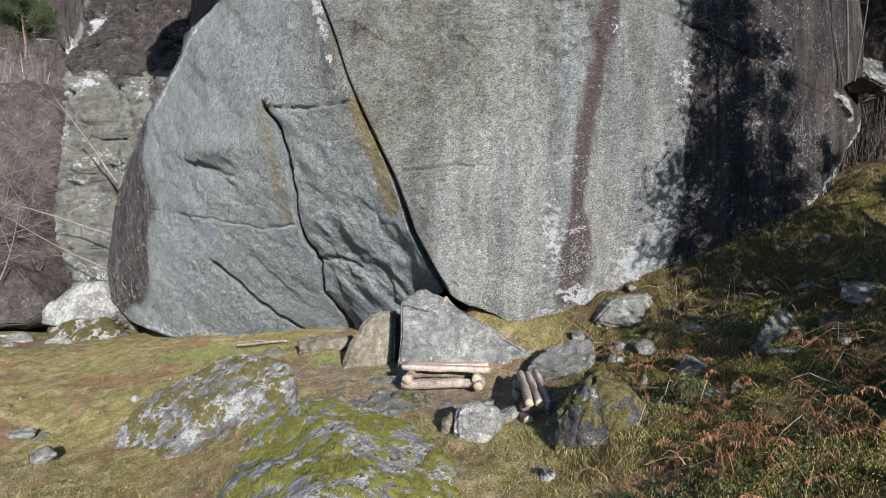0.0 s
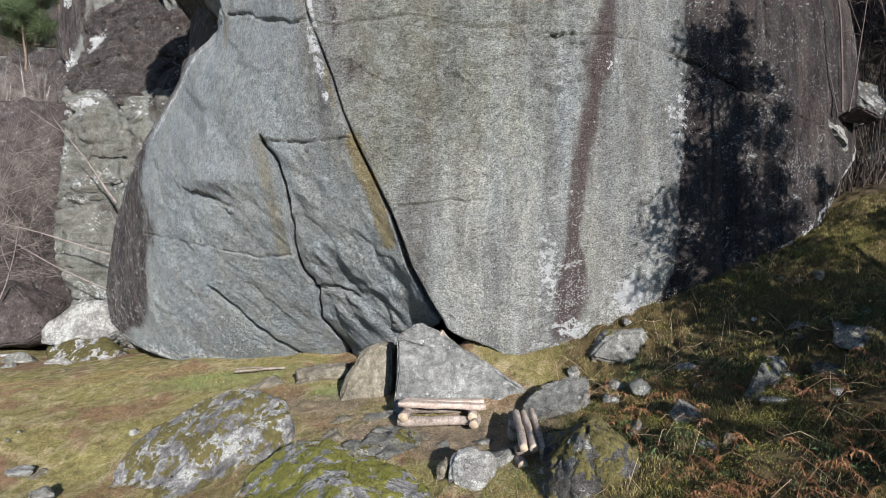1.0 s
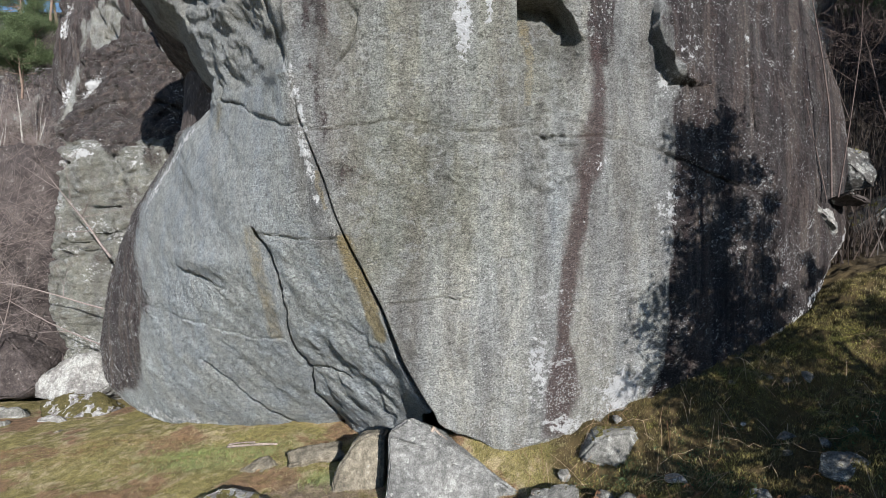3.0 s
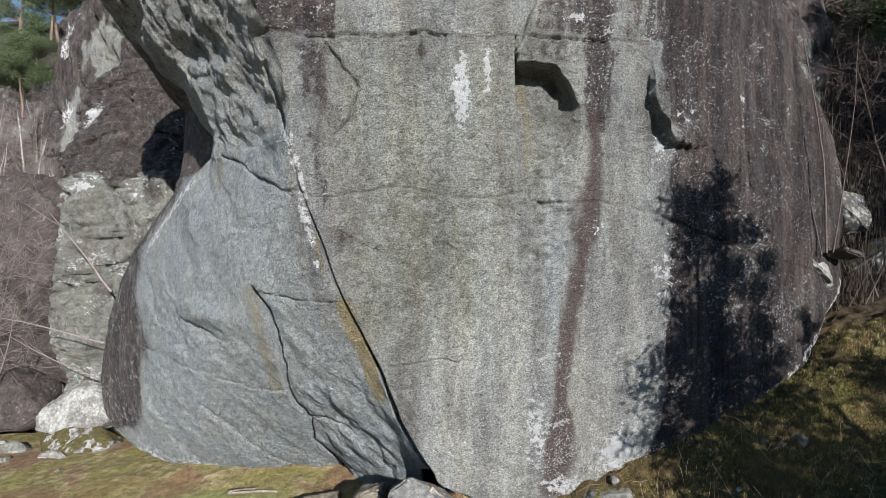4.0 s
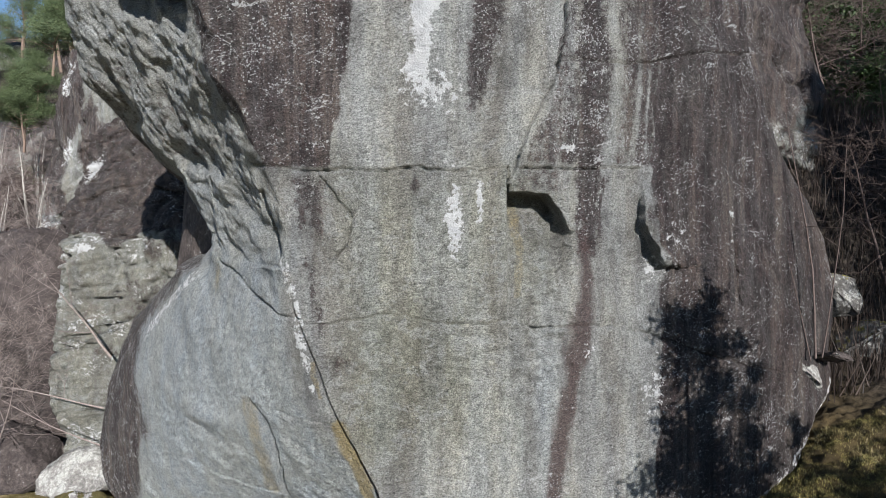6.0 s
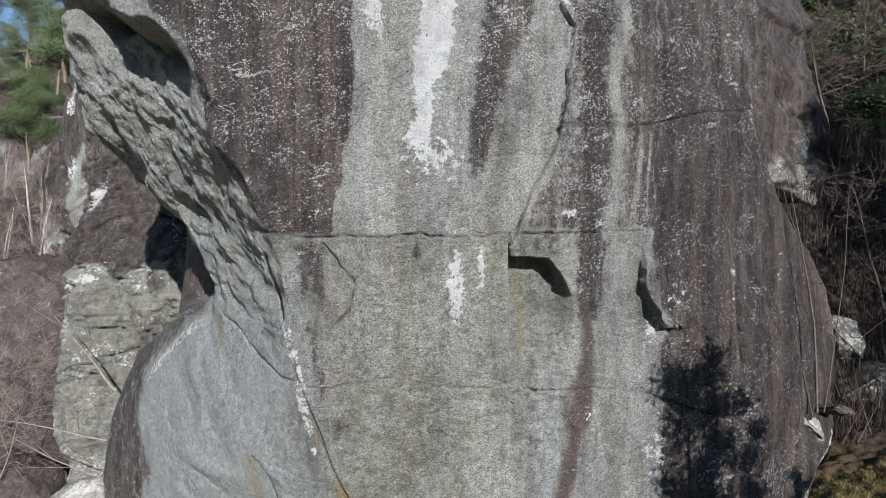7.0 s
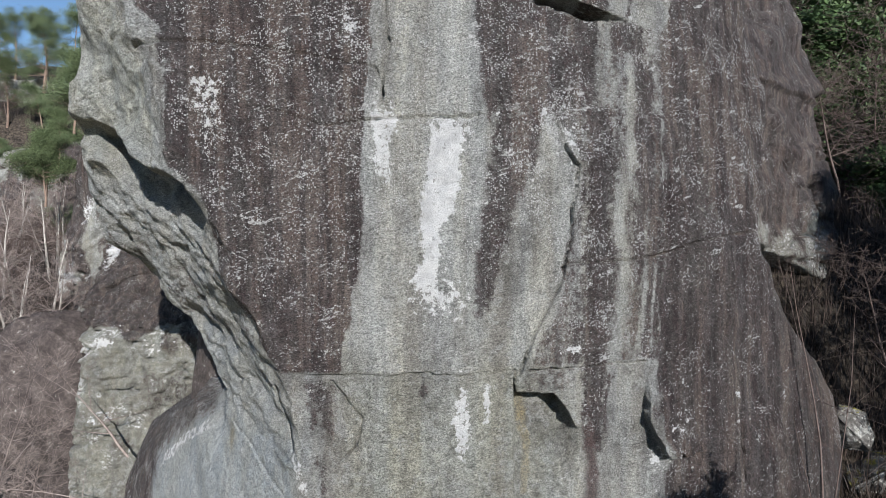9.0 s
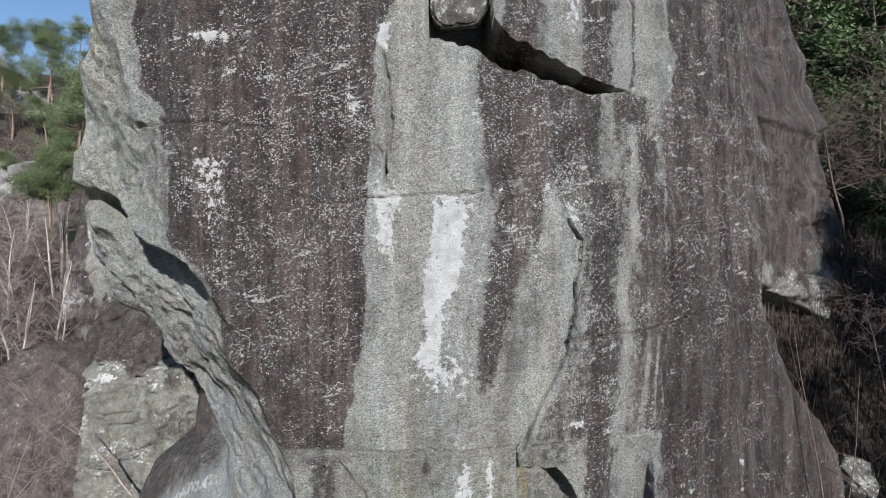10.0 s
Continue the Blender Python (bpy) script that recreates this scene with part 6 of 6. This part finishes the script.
# out of view, to the right of and behind the flight: their shade falls on the wall and the slope
SHADE = dict(bare_part=0.15, wide=0.2, count=10, size=0.16, spread=0.22, leaf=HOLLY)
plant(pine("holly_tree", 51, 9.3, "dense evergreen tree on the heather slope", **SHADE), [(9.1, 2.9, 0, 0.93), (10.15, 2.8, 130, 0.9), (11.75, 3.0, 200, 0.75), (13.0, 3.0, 60, 0.52), (7.3, -0.6, 90, 0.28), (8.4, -0.2, 10, 0.32), (7.9, -1.2, 40, 0.34)])
# unseen spruces, added only to keep the right-hand hillside and buttress dark
plant(pine("spruce_tree", 57, 17.0, "unseen tall evergreen tree added to shade the right-hand slope", 0.12, 0.17, 20, 0.34, 0.42), [(24, 10, 0, 1.0), (19.5, 9.5, 40, 0.9), (21.5, 6, 100, 1.0), (17.5, 12, 250, 0.6), (28, 13, 60, 1.1), (32, 18, 220, 1.1), (26, 6, 290, 1.0), (36, 24, 20, 1.1), (30, 8, 330, 1.1)])
plant(pine("holly_bush", 63, 5.0, "dark green holly on the rock shelf", 0.05, 0.3, 26, 0.16, 0.28, HOLLY), [(21.2, 25.0, 0, 1.0), (22.6, 25.6, 100, 1.1), (24.5, 27.5, 200, 1.2), (22, 34, 20, 1.8), (27, 36, 140, 2.0), (33, 40, 260, 2.2), (19, 33, 70, 1.7), (25, 42, 300, 2.2)])
plant(pine("pine_tree", 3, 11.0, "tall pine with an open crown on the ridge"), [(-62, 79, 0, 1.25), (-54, 76, 130, 1.15), (-72, 86, 60, 1.3), (-49, 71, 220, 0.9), (-66, 75, 300, 1.0), (-58, 74, 20, 1.0), (-76, 82, 170, 1.1), (-51, 67, 80, 0.8), (-60, 70, 250, 0.8)])
plant(pine("pine_tree", 8, 8.0, "slender pine on the rocky slope", 0.55, 0.24), [(-41.5, 56, 0, 0.75), (-44, 58.5, 90, 0.7), (-50, 62, 45, 0.65), (-57, 66, 80, 0.7), (-53, 64, 30, 0.7), (-62, 68, 190, 0.9), (-66, 71, 300, 0.9), (-55, 70, 100, 0.9)])
slim = pine("pine_tree", 9, 6.0, "slender pine rooted above the cliff", 0.4, 0.3)
slim.matrix_world = pose(-29.6, 41.0, 21.4)
for x, y, z, turn, size in [(-28.2, 41.5, 22.2, 120, 0.9), (-26.8, 41.0, 22.6, 60, 0.7), (-31.4, 40.2, 16.2, 200, 0.8), (-32.4, 41.4, 15.6, 310, 0.9), (-30.6, 40.6, 18.6, 20, 0.7)]:
    copy_thing(slim, pose(x, y, z, 0, 0, turn)).scale = (size, size, size)
plant(bare_tree("birch_tree", 21, 9.0, 0.13, BIRCH, "bare white-stemmed birch on the slope"), [(-36, 47, 0, 1.0), (-39, 52, 80, 1.0), (-33.5, 43, 160, 0.9), (-42, 55, 240, 1.05), (-45, 54, 30, 1.0), (-37.5, 49, 300, 0.9), (-48, 58, 110, 1.0), (-41, 48, 200, 0.85), (-34, 39, 20, 0.8)])
plant(bare_tree("birch_tree", 33, 7.0, 0.09, BIRCH, "thin bare birch leaning on the slope", 3, (4, 6), 0.12), [(-32, 38, 0, 1.0), (-30.5, 36, 70, 0.9), (-24.5, 29, 250, 0.8), (-28, 33, 120, 0.95), (-22, 28, 20, 0.75), (-38, 44, 140, 1.0), (-43, 50, 210, 1.0), (-46, 57, 280, 1.1), (-35, 45, 330, 0.9), (-52, 61, 50, 1.0), (-25.8, 30, 60, 1.0), (-28.2, 31.5, 300, 1.05), (-26.5, 34, 240, 1.1), (-23.2, 30, 110, 0.9)])
plant(bare_tree("rowan_bush", 41, 4.2, 0.06, DARK_BARK, "bare brown thicket on the slope", 3, (6, 8), 0.2, 0.6), [(-29, 35, 0, 1.0), (-34, 41, 60, 1.1), (-38, 46, 120, 1.1), (-41, 52, 200, 1.3), (-46, 56, 260, 1.3), (-50, 60, 320, 1.3), (-33, 36, 90, 1.0), (-55, 64, 30, 1.4), (-60, 70, 10, 1.4), (-44, 62, 150, 1.3), (-30, 41, 250, 1.2), (-27, 33, 290, 1.0), (-36, 42, 330, 1.2)])
plant(bare_tree("thicket_tree", 47, 5.5, 0.06, DARK_BARK, "bare dark thicket tree on the shaded slope", 3, (6, 8), 0.2, 0.6), [(15.6, 17.5, 0, 1.0), (17.5, 19.5, 70, 1.0), (16.8, 16.8, 150, 0.9), (19.5, 21.5, 230, 1.1), (21, 23, 310, 1.1), (18.5, 18, 30, 1.0), (19, 25, 60, 1.3), (22, 27, 100, 1.4), (25, 30, 200, 1.5), (21, 31, 300, 1.6), (24, 35, 20, 1.7), (28, 34, 140, 1.7), (18, 30, 260, 1.5), (31, 38, 70, 1.8), (26, 40, 190, 1.9), (20, 37, 330, 1.8), (23, 24, 280, 1.2)])


def brushwood(name, n, seed, box, mat, label, tall=(0.8, 2.6)):
    """Thin upright stems that nobody could count."""
    gg = np.random.default_rng(seed)
    x, y = gg.uniform(box[0], box[1], n), gg.uniform(box[2], box[3], n)
    z = ground_z(x, y) - 0.05
    h, t, b = gg.uniform(*tall, n), gg.uniform(0, 6.28, n), gg.uniform(0, 0.5, n)
    w, a = gg.uniform(0.008, 0.022, n), gg.uniform(0, 6.28, n)
    dx, dy = np.cos(a) * w, np.sin(a) * w
    tx, ty = np.cos(t) * b * h, np.sin(t) * b * h
    verts = np.stack([np.stack([x - dx, y - dy, z], -1), np.stack([x + dx, y + dy, z], -1), np.stack([x + tx, y + ty, z + h], -1)], 1).reshape(-1, 3)
    faces = [(k, k + 1, k + 2) for k in range(0, 3 * n, 3)]
    return tagged(new(name, mesh_of(name, verts.tolist(), faces, mat)), label, "brushwood", kind="stuff")


BRUSH = make_leafy("brush_stems", (0.018, 0.014, 0.013), (0.10, 0.085, 0.078))
DARK_BRUSH = make_leafy("dark_brush_stems", (0.015, 0.011, 0.010), (0.085, 0.062, 0.052))
brushwood("brushwood", 24000, 71, (-80, -20, 26, 84), BRUSH, "bare brown brushwood on the hillside")
brushwood("brushwood", 9000, 73, (-50, -23.5, 26, 50), BRUSH, "dense bare brown brushwood above the cliff", (0.8, 3.2))
brushwood("brushwood", 40000, 72, (10.5, 34, 14.5, 45), DARK_BRUSH, "dark bare brushwood on the shaded slope", (0.5, 2.0))


# saplings on the ledge, and the bare bush in the gap beside the lobe
def young_tree(name, seed, base, lean, height, r, label, forks=(2, 4)):
    gg = random.Random(seed)
    ob = tagged(new(name), label, "tree")
    verts, faces, ends = [], [], []
    grow(verts, faces, ends, Vector((0, 0, -0.1)), Vector(lean), height, r, 3, gg, -0.05, 0.09, 5, forks)
    part("crown", mesh_of("crown", verts, faces, TWIG if name == "bare_bush" else DARK_BARK), ob)
    ob.location = base
    return ob


young_tree("sapling", 81, (9.55, 12.55, 6.55), (-0.02, -0.02, 1), 6.5, 0.03, "thin bare sapling rooted on the boulder's ledge")
young_tree("sapling", 82, (9.75, 12.6, 6.55), (0.10, -0.02, 1), 5.5, 0.02, "thin bare sapling rooted on the boulder's ledge")
young_tree("sapling", 83, (9.4, 12.5, 6.5), (-0.18, -0.02, 1), 4.0, 0.015, "thin bare sapling rooted on the boulder's ledge")
young_tree("bare_bush", 84, (-12.9, 20.2, 2.6), (-0.9, -0.25, 0.35), 4.2, 0.035, "bare grey bush growing out of the cliff gap", (6, 8))
young_tree("bare_bush", 86, (-12.6, 19.8, 1.2), (-0.8, -0.2, 0.4), 4.2, 0.03, "bare grey bush growing out of the cliff gap", (5, 7))
young_tree("bare_bush", 87, (-17.6, 20.6, 0.8), (0.5, -0.2, 0.75), 4.0, 0.032, "bare grey bush before the brown block", (5, 7))
young_tree("bare_bush", 88, (-19.0, 20.8, 0.6), (0.15, -0.2, 0.9), 4.6, 0.035, "bare grey bush before the brown block", (5, 7))
young_tree("bare_bush", 85, (-12.6, 20.3, 4.6), (-0.55, -0.2, 0.75), 3.6, 0.06, "bare grey bush growing out of the cliff gap", (4, 6))
young_tree("bare_bush", 86, (-18.2, 20.2, -1.2), (-0.3, -0.2, 1.0), 5.0, 0.06, "bare grey bush under the cliff", (4, 6))
young_tree("bare_bush", 87, (-17.4, 18.8, -1.6), (-0.7, -0.1, 0.8), 4.5, 0.05, "bare grey bush under the cliff", (4, 6))
young_tree("bare_bush", 88, (-19.5, 21.0, -1.0), (0.3, -0.3, 1.0), 5.5, 0.06, "bare grey bush under the cliff", (4, 6))
young_tree("bare_bush", 89, (-20.5, 22.5, 0.5), (0.5, -0.4, 0.9), 6.0, 0.07, "bare grey bush under the cliff", (4, 6))
